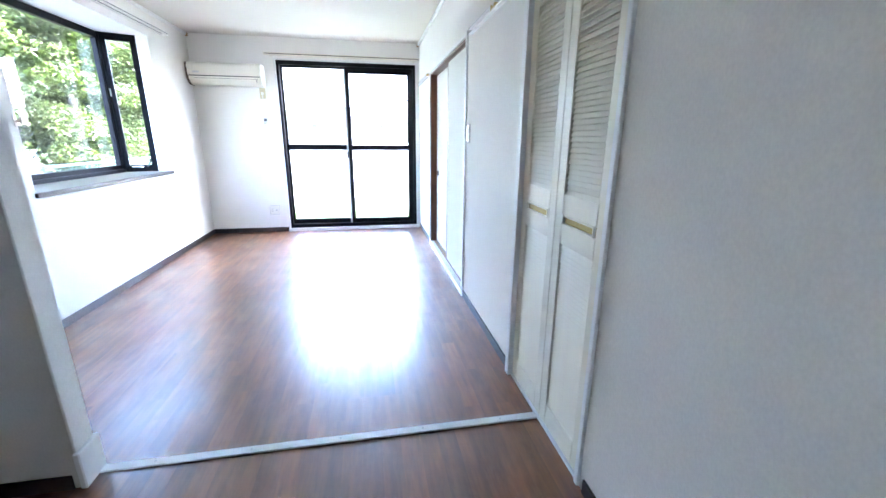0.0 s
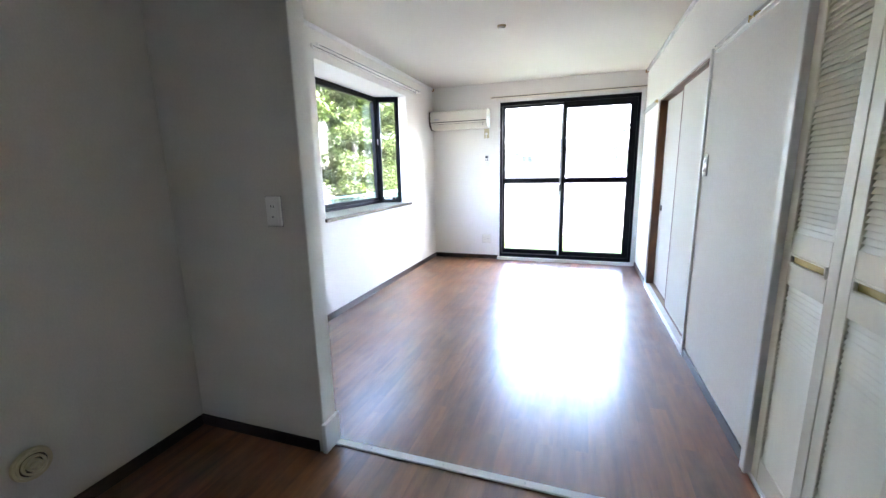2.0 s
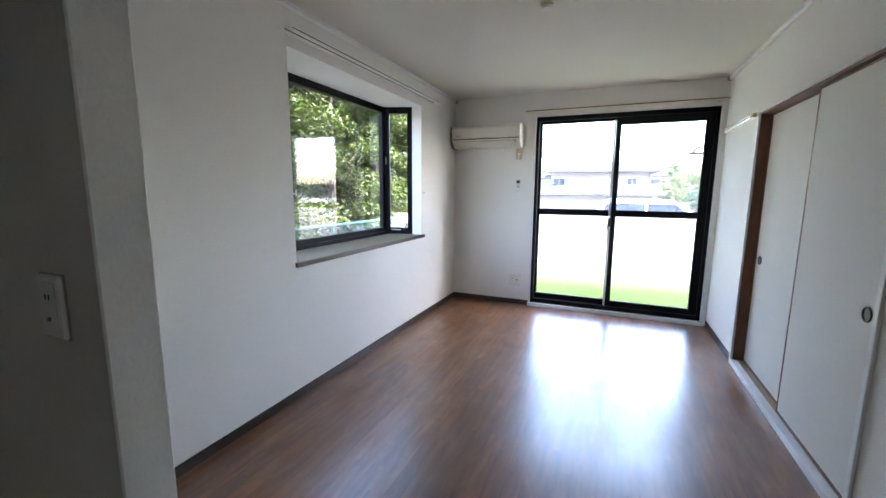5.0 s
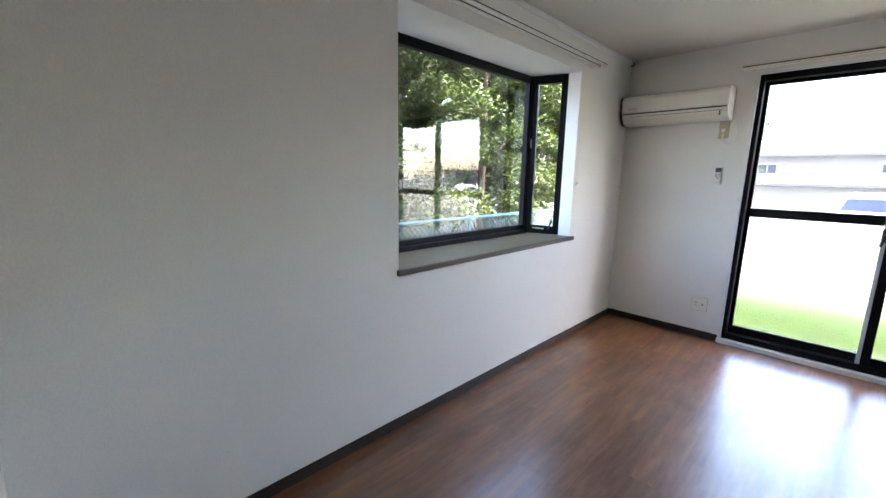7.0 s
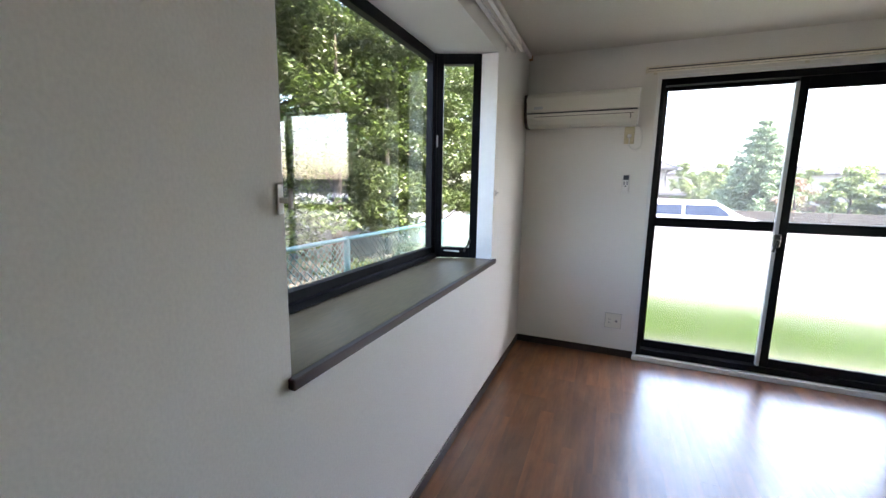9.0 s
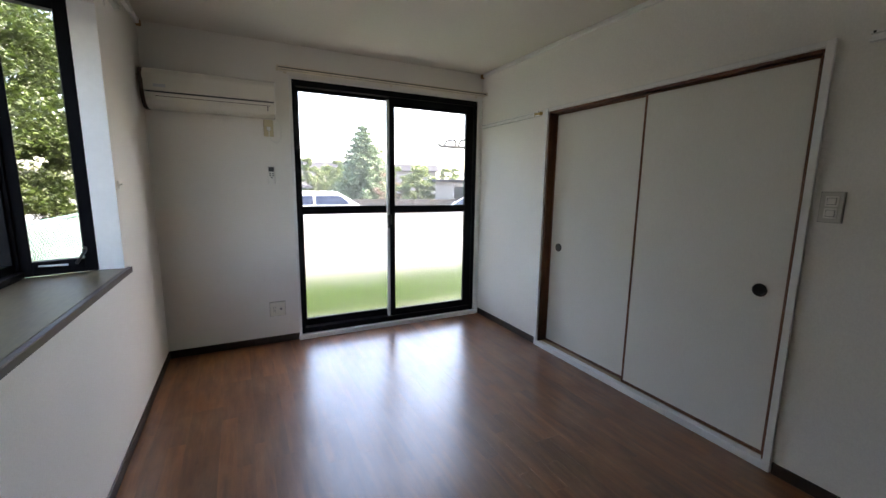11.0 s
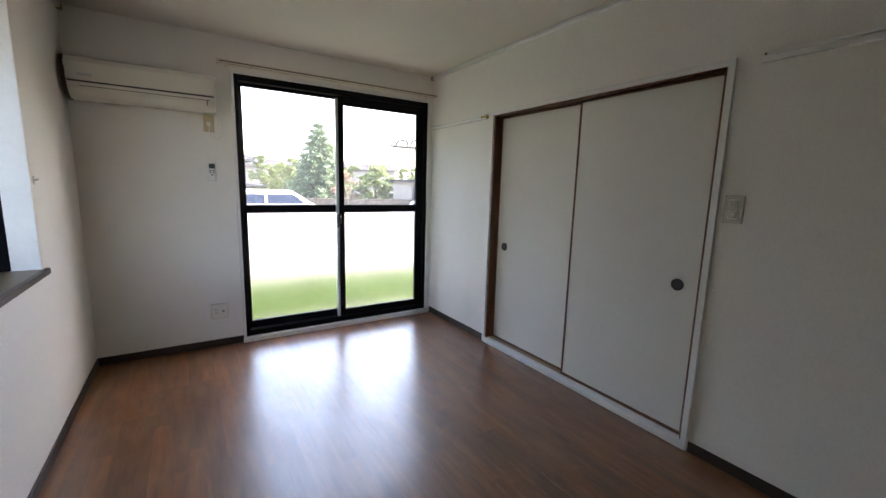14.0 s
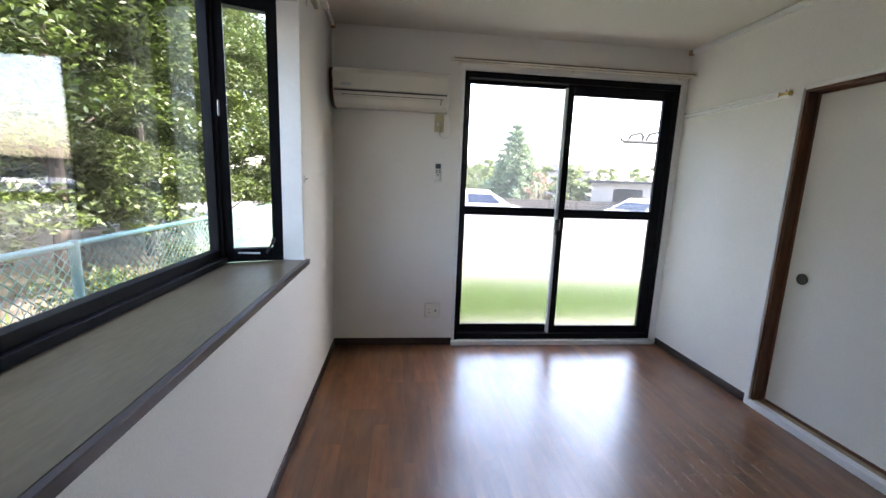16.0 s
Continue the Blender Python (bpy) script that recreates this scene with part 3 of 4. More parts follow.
    return r


curtain_rail("cream double curtain rail over the balcony window", (0.835, 0, 2.135), 0, 1.81, RAILCREAM)
curtain_rail("white double curtain rail over the bay window", (0, -2.70, 2.16), radians(90), 2.0, PLASTIC)


# ---- air conditioner ----
ac = thing("air_conditioner", "cream wall-mounted air conditioner with closed flap", "air conditioner", (0.03, 0, 1.770))
AL = 0.775
AZ = 0.90     # its height against a full-size unit
prof = [(0, 0.02), (0, 0.255), (-0.165, 0.255), (-0.19, 0.245), (-0.197, 0.22), (-0.197, 0.105), (-0.185, 0.06), (-0.15, 0.02), (-0.11, 0.0), (-0.03, 0.0)]
part("body", extrude(bmesh.new(), prof, "x", 0.008, AL - 0.008), ACIVORY, ac)
part("front_panel", extrude(bmesh.new(), [(-0.19, 0.11), (-0.197, 0.105), (-0.206, 0.11), (-0.208, 0.22), (-0.2, 0.248), (-0.17, 0.26), (-0.165, 0.255), (-0.19, 0.243)], "x", 0.004, AL - 0.006), ACIVORY, ac)
part("panel_gap", boxes((0.012, AL - 0.012, -0.1995, -0.185, 0.095, 0.105)), DARKPL, ac, "dark gap under the front panel")
part("flap", extrude(bmesh.new(), [(-0.199, 0.088), (-0.189, 0.05), (-0.153, 0.012), (-0.147, 0.016), (-0.182, 0.054), (-0.193, 0.09)], "x", 0.07, AL - 0.04), ACIVORY, ac)
for x, m in ((0.0, RUST_DARK), (AL - 0.008, PLASTIC)):
    part("end_cap", extrude(bmesh.new(), [(u * 1.05 - 0.0005, v * 1.03 - 0.003) for u, v in prof], "x", x, x + 0.008), m, ac)
# dark brown strip along the unit's left end
part("side_gasket", extrude(bmesh.new(), [(u * 1.03, v * 1.02 - 0.002) for u, v in prof], "x", -0.014, 0.0), RUST_DARK, ac, "dark brown strip between unit and wall")
part("air_grille", boxes((0.03, AL - 0.03, -0.15, -0.03, 0.2555, 0.2575)), DARKPL, ac, "dark intake grille on top")
part("flap_slot", boxes((AL - 0.056, AL - 0.051, -0.197, -0.17, 0.035, 0.07)), DARKPL, ac, "thin dark slot")
part("flap_seam", boxes((0.066, AL - 0.036, -0.1975, -0.185, 0.070, 0.0735)), RUST_DARK, ac, "thin brown seam of the flap")
part("badge", boxes((0.06, 0.125, -0.2105, -0.2065, 0.13, 0.15), bevel=0.001), ALU, ac, "small pale badge")
for piece in ac.children:
    piece.scale = (1, 1, AZ)
soc = thing("wall_socket", "aged ivory appliance socket under the air conditioner", "socket", (0.76, 0, 1.705))
part("plate", boxes((-0.034, 0.034, -0.008, 0, -0.062, 0.062), bevel=0.003), IVORY, soc)
part("plug", boxes((-0.014, 0.014, -0.035, -0.008, -0.02, 0.008), bevel=0.005), PLASTIC, soc, "white plug")
cord = bpy.data.curves.new("cord", 'CURVE')
cord.dimensions = '3D'
cord.bevel_depth = 0.0035
sp = cord.splines.new('BEZIER')
cpts = [(0.0, -0.03, -0.02), (0.012, -0.03, -0.09), (0.06, -0.025, -0.10), (0.085, -0.02, -0.03), (0.06, -0.015, 0.06), (0.02, -0.015, 0.085)]
sp.bezier_points.add(len(cpts) - 1)
for p, c in zip(sp.bezier_points, cpts):
    p.co = c
    p.handle_left_type = p.handle_right_type = 'AUTO'
cord.materials.append(PLASTIC)
cord_ob = new("cord", cord)
cord_ob.parent = soc
rem = thing("remote_control", "small white remote control in a wall holder", "remote control", (0.763, 0, 1.352))
part("holder", boxes((-0.027, 0.027, -0.012, 0, -0.07, 0.0), bevel=0.003), PLASTIC, rem)
part("remote_body", boxes((-0.023, 0.023, -0.02, -0.004, -0.06, 0.07), bevel=0.004), PLASTIC, rem)
part("display", boxes((-0.019, 0.019, -0.0215, -0.019, 0.03, 0.064)), LCD, rem, "dark grey display")
for i, (x, z) in enumerate(((-0.01, 0.014), (0.01, 0.014), (-0.01, 0.0), (0.01, 0.0), (0.0, -0.016))):
    part("button", boxes((x - 0.006, x + 0.006, -0.0215, -0.019, z - 0.004, z + 0.004)), LCD, rem)


def socket_plate(label, m, holes, group="wall sockets", size=(0.116, 0.116)):
    """A wall plate facing local -y."""
    s = thing("wall_socket", label, "socket", group=group)
    s.matrix_world = m
    w, h = size[0] / 2, size[1] / 2
    # grey rim drawn as the shadow round the plate
    part("gasket", boxes((-w - 0.0015, w + 0.0015, -0.0035, 0, -h - 0.0015, h + 0.0015)), ALU_SATIN, s, "thin grey rim standing in for the shadow round the plate")
    part("plate", boxes((-w, w, -0.010, 0, -h, h), bevel=0.004), SOCKET if w > 0.05 else PLASTIC, s)
    if w < 0.05:
        part("insert", boxes((-w * 0.62, w * 0.62, -0.0125, -0.0095, -h * 0.78, h * 0.78), bevel=0.001), PLASTIC, s)
    for x, z, r in holes:
        if r > 0:
            part("jack", disc(bmesh.new(), (x, -0.0125, z), (0, -1, 0), r, 0.006, 16), ALU_SATIN, s)
        else:
            part("slot", boxes((x - 0.0015, x + 0.0015, -0.0133, -0.0095, z - 0.005, z + 0.005)), DARKPL, s)
    return s


socket_plate("ivory two-gang socket plate with aerial jack on the window wall", pose(0.757, 0, 0.286),
             [(0.024, 0.0, 0.009), (-0.03, 0.014, 0), (-0.02, 0.014, 0), (-0.03, -0.014, 0), (-0.02, -0.014, 0)])
socket_plate("white tall socket plate on the kitchen side of the wing wall", pose(0.792, -4.09, 1.080),
             [(-0.006, 0.02, 0), (0.006, 0.02, 0), (0.0, -0.022, 0.004)], size=(0.076, 0.122))
sw = thing("light_switch", "white double light switch beside the sliding closet", "switch", (EX, -2.657, 1.227))
part("plate", boxes((-0.008, 0, -0.037, 0.037, -0.06, 0.06), bevel=0.003), SWITCHGREY, sw, "pale grey glossy plate")
# the switch plate's edge shadow, likewise a grey rim
part("gasket", boxes((-0.003, 0, -0.0388, 0.0388, -0.0618, 0.0618)), ALU_SATIN, sw)
for z in (0.024, -0.024):
    part("rocker_frame", boxes((-0.0095, -0.007, -0.021, 0.021, z - 0.0205, z + 0.0205), bevel=0.002), PLASTIC, sw)
    tilt = boxes((-0.0045, 0.0045, -0.013, 0.013, -0.012, 0.012), bevel=0.002)
    bmesh.ops.transform(tilt, matrix=pose(-0.0105, 0, z, 0, 9, 0), verts=tilt.verts)
    part("rocker", tilt, PLASTIC, sw)
    part("rocker_gap", boxes((-0.0101, -0.009, -0.0148, 0.0148, z - 0.0138, z + 0.0138)), ALU_SATIN, sw, "thin grey gap round the rocker")

# curtain hooks on the bay reveals
for y in (BY0 - 0.012, BY1 + 0.035):
    k = thing("curtain_hook", "small white curtain tie hook beside the bay window", "hook", (0, y, 1.275), "curtain hooks")
    if y < -2:
        part("plate", boxes((0, 0.006, -0.009, 0.009, -0.034, 0.034), bevel=0.002), PLASTIC, k)
        part("arm", boxes((0.006, 0.032, -0.007, 0.007, -0.008, 0.004), bevel=0.002), PLASTIC, k)
        part("tongue", boxes((0.03, 0.037, -0.007, 0.007, -0.02, 0.024), bevel=0.003), PLASTIC, k)
    else:
        part("plate", boxes((0, 0.005, -0.007, 0.007, -0.02, 0.02), bevel=0.002), PLASTIC, k)
        part("arm", rod(bmesh.new(), (0.005, 0, 0), (0.02, 0, 0.004), 0.004), PLASTIC, k)

# ---- sliding closet ----
fus = thing("sliding_closet", "pale paper sliding closet doors in a dark brown frame", "closet door", (EX, (FY0 + FY1) / 2, 0), kind="structure")
FO = -(FY0 + FY1) / 2


def fbox(name, rows, material, parent=None, label="", bevel=0.002):
    return part(name, boxes(*[(a, b, c + FO, d + FO, e, f) for a, b, c, d, e, f in rows], bevel=bevel), material, parent or fus, label)


fbox("casing", [(-0.014, 0.0, FY1, FY1 + 0.03, 0, FZ1 + 0.026)], WHITE, label="white side casing")
fbox("casing", [(-0.014, 0.0, FY0 - 0.03, FY0, 0, FZ1 + 0.026)], WHITE, label="white side casing")
fbox("casing", [(-0.012, 0.0, FY0, FY1, FZ1 + 0.002, FZ1 + 0.026)], WHITE, label="white head casing")
fbox("sill", [(-0.014, 0.03, FY0, FY1, 0.0, 0.042)], WHITE, label="white painted sill")
fbox("track", [(0.03, 0.12, FY0, FY1, 0.0, 0.039)], RAWWOOD, label="pale worn wooden track")
fbox("jamb", [(0.0, 0.12, FY1 - 0.016, FY1, 0.042, FZ1)], BROWN)
fbox("jamb", [(0.0, 0.12, FY0, FY0 + 0.012, 0.042, FZ1)], BROWN)
fbox("lintel", [(0.0, 0.12, FY0 + 0.012, FY1 - 0.016, FZ1 - 0.014, FZ1)], BROWN)


def fusuma(y0, y1, x, knob_y):
    d = new("door_panel")
    d.parent = fus
    z0, z1 = 0.045, FZ1 - 0.017
    fbox("paper", [(x + 0.002, x + 0.02, y0 + 0.014, y1 - 0.014, z0 + 0.014, z1 - 0.009)], FUSUMA, d, "plain pale grey paper")
    fbox("edge", [(x, x + 0.022, y0, y0 + 0.015, z0, z1)], BROWN, d)
    fbox("edge", [(x, x + 0.022, y1 - 0.015, y1, z0, z1)], BROWN, d)
    fbox("edge", [(x, x + 0.022, y0 + 0.015, y1 - 0.015, z0, z0 + 0.018)], BROWN, d)
    fbox("edge", [(x, x + 0.022, y0 + 0.015, y1 - 0.015, z1 - 0.009, z1)], BROWN, d)
    ring = bmesh.new()
    n = 28
    prof_r = [(0.031, 0.001), (0.031, -0.004), (0.026, -0.005), (0.022, 0.001)]
    vs = [[ring.verts.new((x + pz, knob_y + FO + pr * math.cos(2 * math.pi * i / n), 0.830 + pr * math.sin(2 * math.pi * i / n))) for pr, pz in prof_r] for i in range(n)]
    for i in range(n):
        for j in range(3):
            ring.faces.new((vs[i][j], vs[(i + 1) % n][j], vs[(i + 1) % n][j + 1], vs[i][j + 1]))
    bmesh.ops.recalc_face_normals(ring, faces=ring.faces)
    part("finger_pull", ring, KNOB_RING, d, "dark metal finger pull", True)
    part("cup", disc(bmesh.new(), (x + 0.0005, knob_y + FO, 0.830), (1, 0, 0), 0.024, 0.002), DARKPL, d, "dark recessed cup")
    return d


fusuma(-1.780, FY1 - 0.017, 0.062, -1.068)
fusuma(FY0 + 0.013, -1.743, 0.028, -2.440)

# ---- louvred closet ----
lc = thing("louvred_closet", "cream folding closet door with louvres and brass pulls", "closet door", (EX, (CY0 + CY1) / 2, 0), kind="structure")
LO = -(CY0 + CY1) / 2
part("jamb", boxes((-0.021, 0.1, CY1 + LO, CY1 + 0.045 + LO, 0, H), bevel=0.004), WHITE, lc, "white painted proud jamb")
part("jamb", boxes((-0.012, 0.1, CY0 - 0.024 + LO, CY0 + LO, 0, H), bevel=0.003), WHITE, lc, "white painted jamb")
part("head", boxes((-0.01, 0.1, CY0 + LO, CY1 + LO, CZ1, CZ1 + 0.04), bevel=0.003), WHITE, lc)
part("bottom_track", boxes((-0.004, 0.06, CY0 + LO, CY1 + LO, 0, 0.012), bevel=0.002), WHITE, lc)
LW = (CY1 - CY0) / 2 - 0.003
ST = 0.055
sb = bmesh.new()
extrude(sb, [(0.0035, -0.0085), (0.0045, -0.0098), (0.009, -0.0105), (0.017, 0.0085), (0.0135, 0.0098)], "y", 0, LW - 2 * ST)
slat_me = mesh_of("louvre", sb, CREAM)
for k in range(2):
    y0 = CY1 + LO - (k + 1) * (LW + 0.002)
    lf = new("door_leaf")
    lf.parent = lc
    lf.location = (0.004, y0, 0)
    part("stile", boxes((0, 0.028, 0, ST, 0.015, CZ1 - 0.004), bevel=0.003), CREAM, lf)
    part("stile", boxes((0, 0.028, LW - ST, LW, 0.015, CZ1 - 0.004), bevel=0.003), CREAM, lf)
    part("rail", boxes((0, 0.028, ST, LW - ST, 0.015, 0.12), bevel=0.003), CREAM, lf)
    part("rail", boxes((0, 0.028, ST, LW - ST, 0.815, 0.880), (0, 0.028, ST, LW - ST, 0.934, 1.0), (0.02, 0.028, ST, LW - ST, 0.880, 0.934), (0, 0.02, ST, LW - ST, 0.925, 0.934), (0, 0.02, ST, LW - ST, 0.880, 0.890)), CREAM, lf, "broad middle rail")
    part("rail", boxes((0, 0.028, ST, LW - ST, CZ1 - 0.07, CZ1 - 0.004), bevel=0.003), CREAM, lf)
    part("backing", boxes((0.0262, 0.0275, ST, LW - ST, 0.12, 0.815), (0.0262, 0.0275, ST, LW - ST, 1.0, CZ1 - 0.07)), CREAM, lf)
    hb = boxes((-0.004, 0.004, ST + 0.012, LW - ST - 0.012, 0.919, 0.927), (-0.004, 0.004, ST + 0.012, LW - ST - 0.012, 0.888, 0.896),
               (-0.004, 0.004, ST + 0.005, ST + 0.014, 0.888, 0.928), (-0.004, 0.004, LW - ST - 0.014, LW - ST - 0.005, 0.888, 0.928), bevel=0.002)
    part("pull", hb, CREAM, lf, "cream rim of the recessed pull")
    part("pull_cup", boxes((0.009, 0.019, ST + 0.008, LW - ST - 0.008, 0.888, 0.927)), BRASS, lf, "brass recessed pull")
    for z0, z1 in ((0.12, 0.815), (1.0, CZ1 - 0.07)):
        n = round((z1 - z0) / 0.0185)
        for i in range(n):
            s = new("louvre", slat_me)
            s.parent = lf
            s.location = (0, ST, z0 + (i + 0.5) * (z1 - z0) / n)


# ---- picture rails ----
def picture_rail(y0, y1, hooks, label):
    r = thing("picture_rail", label, "picture rail", (EX, y0, 1.850), "picture rails")
    L = y1 - y0
    part("rail", boxes((-0.006, 0, 0, L, -0.016, 0.020), (-0.026, -0.006, 0, L, -0.016, -0.006), (-0.026, -0.006, 0, L, 0.011, 0.020), bevel=0.001), GLOSSWHITE, r)
    for h in hooks:
        hb = rod(bmesh.new(), (-0.018, h - y0 - 0.03, 0.0), (-0.013, h - y0 - 0.004, 0.0), 0.0145, 14)
        rod(hb, (-0.013, h - y0 + 0.002, 0.0), (-0.013, h - y0 + 0.018, 0.0), 0.0125, 14)
        rod(hb, (-0.022, h - y0 + 0.02, 0.0), (-0.022, h - y0 + 0.035, 0.0), 0.006)
        box(hb, -0.03, -0.0, h - y0 + 0.028, h - y0 + 0.034, -0.015, 0.015)
        part("runner", hb, GILT, r, "brass hook runner")
    for y in (0.0, L):
        part("end_screw", disc(bmesh.new(), (-0.0262, y + (0.014 if y == 0 else -0.014), 0.015), (-1, 0, 0), 0.0045, 0.003, 12), DARKPL, r)
    return r


picture_rail(-0.875, -0.035, (-0.85,), "white picture rail with brass runner beside the window")
picture_rail(-3.60, -2.69, (-3.21, -3.51), "white picture rail with two brass runners beyond the switch")

# ---- ceiling rose and kitchen gas outlet ----
rose = thing("ceiling_rose", "small beige ceiling lamp socket without a lamp", "ceiling rose", (1.335, -2.05, H))
part("base", disc(bmesh.new(), (0, 0, -0.006), (0, 0, -1), 0.035, 0.012, 28, 0.033), IVORY, rose)
part("cap", disc(bmesh.new(), (0, 0, -0.018), (0, 0, -1), 0.027, 0.014, 28, 0.024), PLASTIC, rose)
vent = thing("vent_cap", "aged ivory round vent cap with stepped rings on the kitchen wall", "vent cap", (XK, -4.728, 0.268))


def ring_of(r0, r1, x0, x1, n=36):
    """A flat ring with thickness that lies against the wall, its axis along x."""
    bm = bmesh.new()
    rim = [[bm.verts.new((x, r * math.cos(2 * math.pi * k / n), r * math.sin(2 * math.pi * k / n))) for k in range(n)] for x, r in ((x0, r1), (x1, r1 * 0.97), (x1, r0), (x0, r0))]
    for a in range(4):
        for k in range(n):
            bm.faces.new((rim[a][k], rim[a][(k + 1) % n], rim[(a + 1) % 4][(k + 1) % n], rim[(a + 1) % 4][k]))
    bmesh.ops.recalc_face_normals(bm, faces=bm.faces)
    return bm


part("flange", disc(bmesh.new(), (0.004, 0, 0), (1, 0, 0), 0.058, 0.008, 36, 0.055), IVORY, vent)
for r0, r1, x1 in ((0.040, 0.047, 0.016), (0.027, 0.034, 0.022), (0.015, 0.021, 0.027)):
    part("ring", ring_of(r0, r1, 0.008, x1), IVORY, vent)
part("recess", ring_of(0.021, 0.040, 0.0081, 0.0095), RUST_DARK, vent, "darker brown band between the rings")
part("plug", disc(bmesh.new(), (0.016, 0, 0), (1, 0, 0), 0.011, 0.016, 20, 0.009), IVORY, vent)

# ---- outdoors ----
GZ = -0.35
structure("ground", boxes((-400, 400, -400, 400, GZ - 0.5, GZ)), GRAVEL, "sunlit gravel yard reaching the horizon", "ground")
structure("lawn", boxes((-0.9, 9.0, 1.35, 3.5, GZ, GZ + 0.05), bevel=0.02), GRASSG, "strip of sunlit grass below the balcony window", "lawn")
structure("hedge_bed", boxes((-5.6, -1.35, -8.0, 14.0, GZ, GZ + 0.03), bevel=0.01), SOIL, "planted strip behind the wire fence", "ground")
rg = random.Random(4)


def blades(x0, x1, y0, y1, z, n, h, material, name, label):
    vs, fs = [], []
    for _ in range(n):
        x, y = rg.uniform(x0, x1), rg.uniform(y0, y1)
        a, hh, w = rg.uniform(0, 6.28), h * rg.uniform(0.5, 1.2), 0.006
        dx, dy = math.cos(a), math.sin(a)
        lx, ly = rg.uniform(-0.04, 0.04), rg.uniform(-0.04, 0.04)
        i = len(vs)
        vs += [(x - dx * w, y - dy * w, z), (x + dx * w, y + dy * w, z), (x + lx, y + ly, z + hh)]
        fs.append((i, i + 1, i + 2))
    me = bpy.data.meshes.new(name)
    me.from_pydata(vs, [], fs)
    me.materials.append(material)
    return tagged(new(name, me), label, "grass", kind="stuff")


blades(-0.8, 7.5, 1.4, 3.45, GZ + 0.05, 36000, 0.13, GRASS, "grass", "short sunlit lawn grass outside the window")
blades(-3.6, -1.4, -3.0, 6.0, GZ + 0.03, 2500, 0.2, GRASS, "grass", "loose grass along the wire fence")


def leaves_mesh(name, points, size, material, seed):
    """One mesh of small folded leaves at the given places."""
    r = random.Random(seed)
    vs, fs = [], []
    for p in points:
        s = size * r.uniform(0.6, 1.25)
        q = Euler((r.uniform(-0.9, 0.9), r.uniform(-0.9, 0.9), r.uniform(0, 6.28))).to_matrix()
        i = len(vs)
        for c in ((0, -0.5, 0), (0.28, 0.0, 0.08), (0, 0.55, -0.05), (-0.28, 0.0, 0.08)):
            vs.append(tuple(Vector(p) + q @ (Vector(c) * s)))
        fs += [(i, i + 1, i + 2), (i, i + 2, i + 3)]
    me = bpy.data.meshes.new(name)
    me.from_pydata(vs, [], fs)
    me.materials.append(material)
    return me


def limb(bm, a, b, r1, r2, n=7):
    a, b = Vector(a), Vector(b)
    m = Matrix.Translation((a + b) / 2) @ (b - a).to_track_quat('Z', 'Y').to_matrix().to_4x4()
    bmesh.ops.create_cone(bm, cap_ends=True, segments=n, radius1=r1, radius2=r2, depth=(b - a).length, matrix=m)


def broad_tree(label, at, height, radius, low, n_clump, n_leaf, leaf, material, seed, group=""):
    """Tapered trunk, forked limbs and a crown of leaf clumps with gaps."""
    r = random.Random(seed)
    t = thing("tree", label, "tree", at, group)
    bm = bmesh.new()
    limb(bm, (0, 0, -0.05), (0.05, 0.04, height * 0.45), 0.10, 0.07, 9)
    limb(bm, (0.05, 0.04, height * 0.45), (0.0, 0.1, height * 0.7), 0.06, 0.015, 7)
    clumps = []
    for _ in range(n_clump):
        z = low + (height - low) * r.random()
        k = (z - low) / (height - low)
        env = radius * (0.75 + 0.35 * math.sin(math.pi * min(1, k * 1.15))) * (1.0 if k < 0.7 else 1.0 - (k - 0.7) * 2.2)
        a, rad = r.uniform(0, 6.28), env * math.sqrt(r.uniform(0.12, 1))
        c = Vector((rad * math.cos(a), rad * math.sin(a), z))
        clumps.append((c, r.uniform(0.28, 0.55) * radius / 1.5))
        if r.random() < 0.14:
            limb(bm, (0.03, 0.03, max(0.4, z - rad * 0.7)), c, 0.025, 0.006, 5)
    part("trunk", bm, BARK, t)
    pts = []
    for _ in range(n_leaf):
        c, s = clumps[r.randrange(n_clump)]
        v = Vector((r.gauss(0, 1), r.gauss(0, 1), r.gauss(0, 1))).normalized() * s * (r.random() ** 0.45)
        v.z = v.z * 0.42 - 0.25 * (v.x * v.x + v.y * v.y) / s
        pts.append(c + v)
    crown = new("crown", leaves_mesh("crown", pts, leaf, material, seed + 50))
    crown.parent = t
    return t


t1 = broad_tree("dense broad-leaved tree behind the wire fence", (-4.1, 0.2, GZ), 5.6, 1.75, 0.95, 80, 46000, 0.088, LEAF_A, 11, "trees behind the fence")
t2 = broad_tree("tall broad-leaved tree with bright leaves behind the fence", (-3.9, 2.6, GZ), 6.0, 1.8, 1.0, 84, 48000, 0.088, LEAF_A, 12, "trees behind the fence")
for x, y, s, rz in ((-4.2, -2.2, 1.0, 80), (-4.2, 5.0, 1.0, 200), (-5.9, 1.4, 1.15, 140), (-5.9, 4.0, 1.2, 30), (-4.2, 7.5, 1.1, 290), (-5.9, -0.9, 1.15, 250), (-5.0, 10.0, 1.25, 20), (-7.6, 0.2, 1.3, 75), (-7.8, 2.9, 1.35, 160), (-7.7, 6.2, 1.3, 310), (-7.2, 9.0, 1.3, 100), (-6.2, 12.3, 1.4, 45)):
    c = copy_thing(t1 if rz % 3 else t2, pose(x, y, GZ, 0, 0, rz))
    c.scale = (s, s, s)


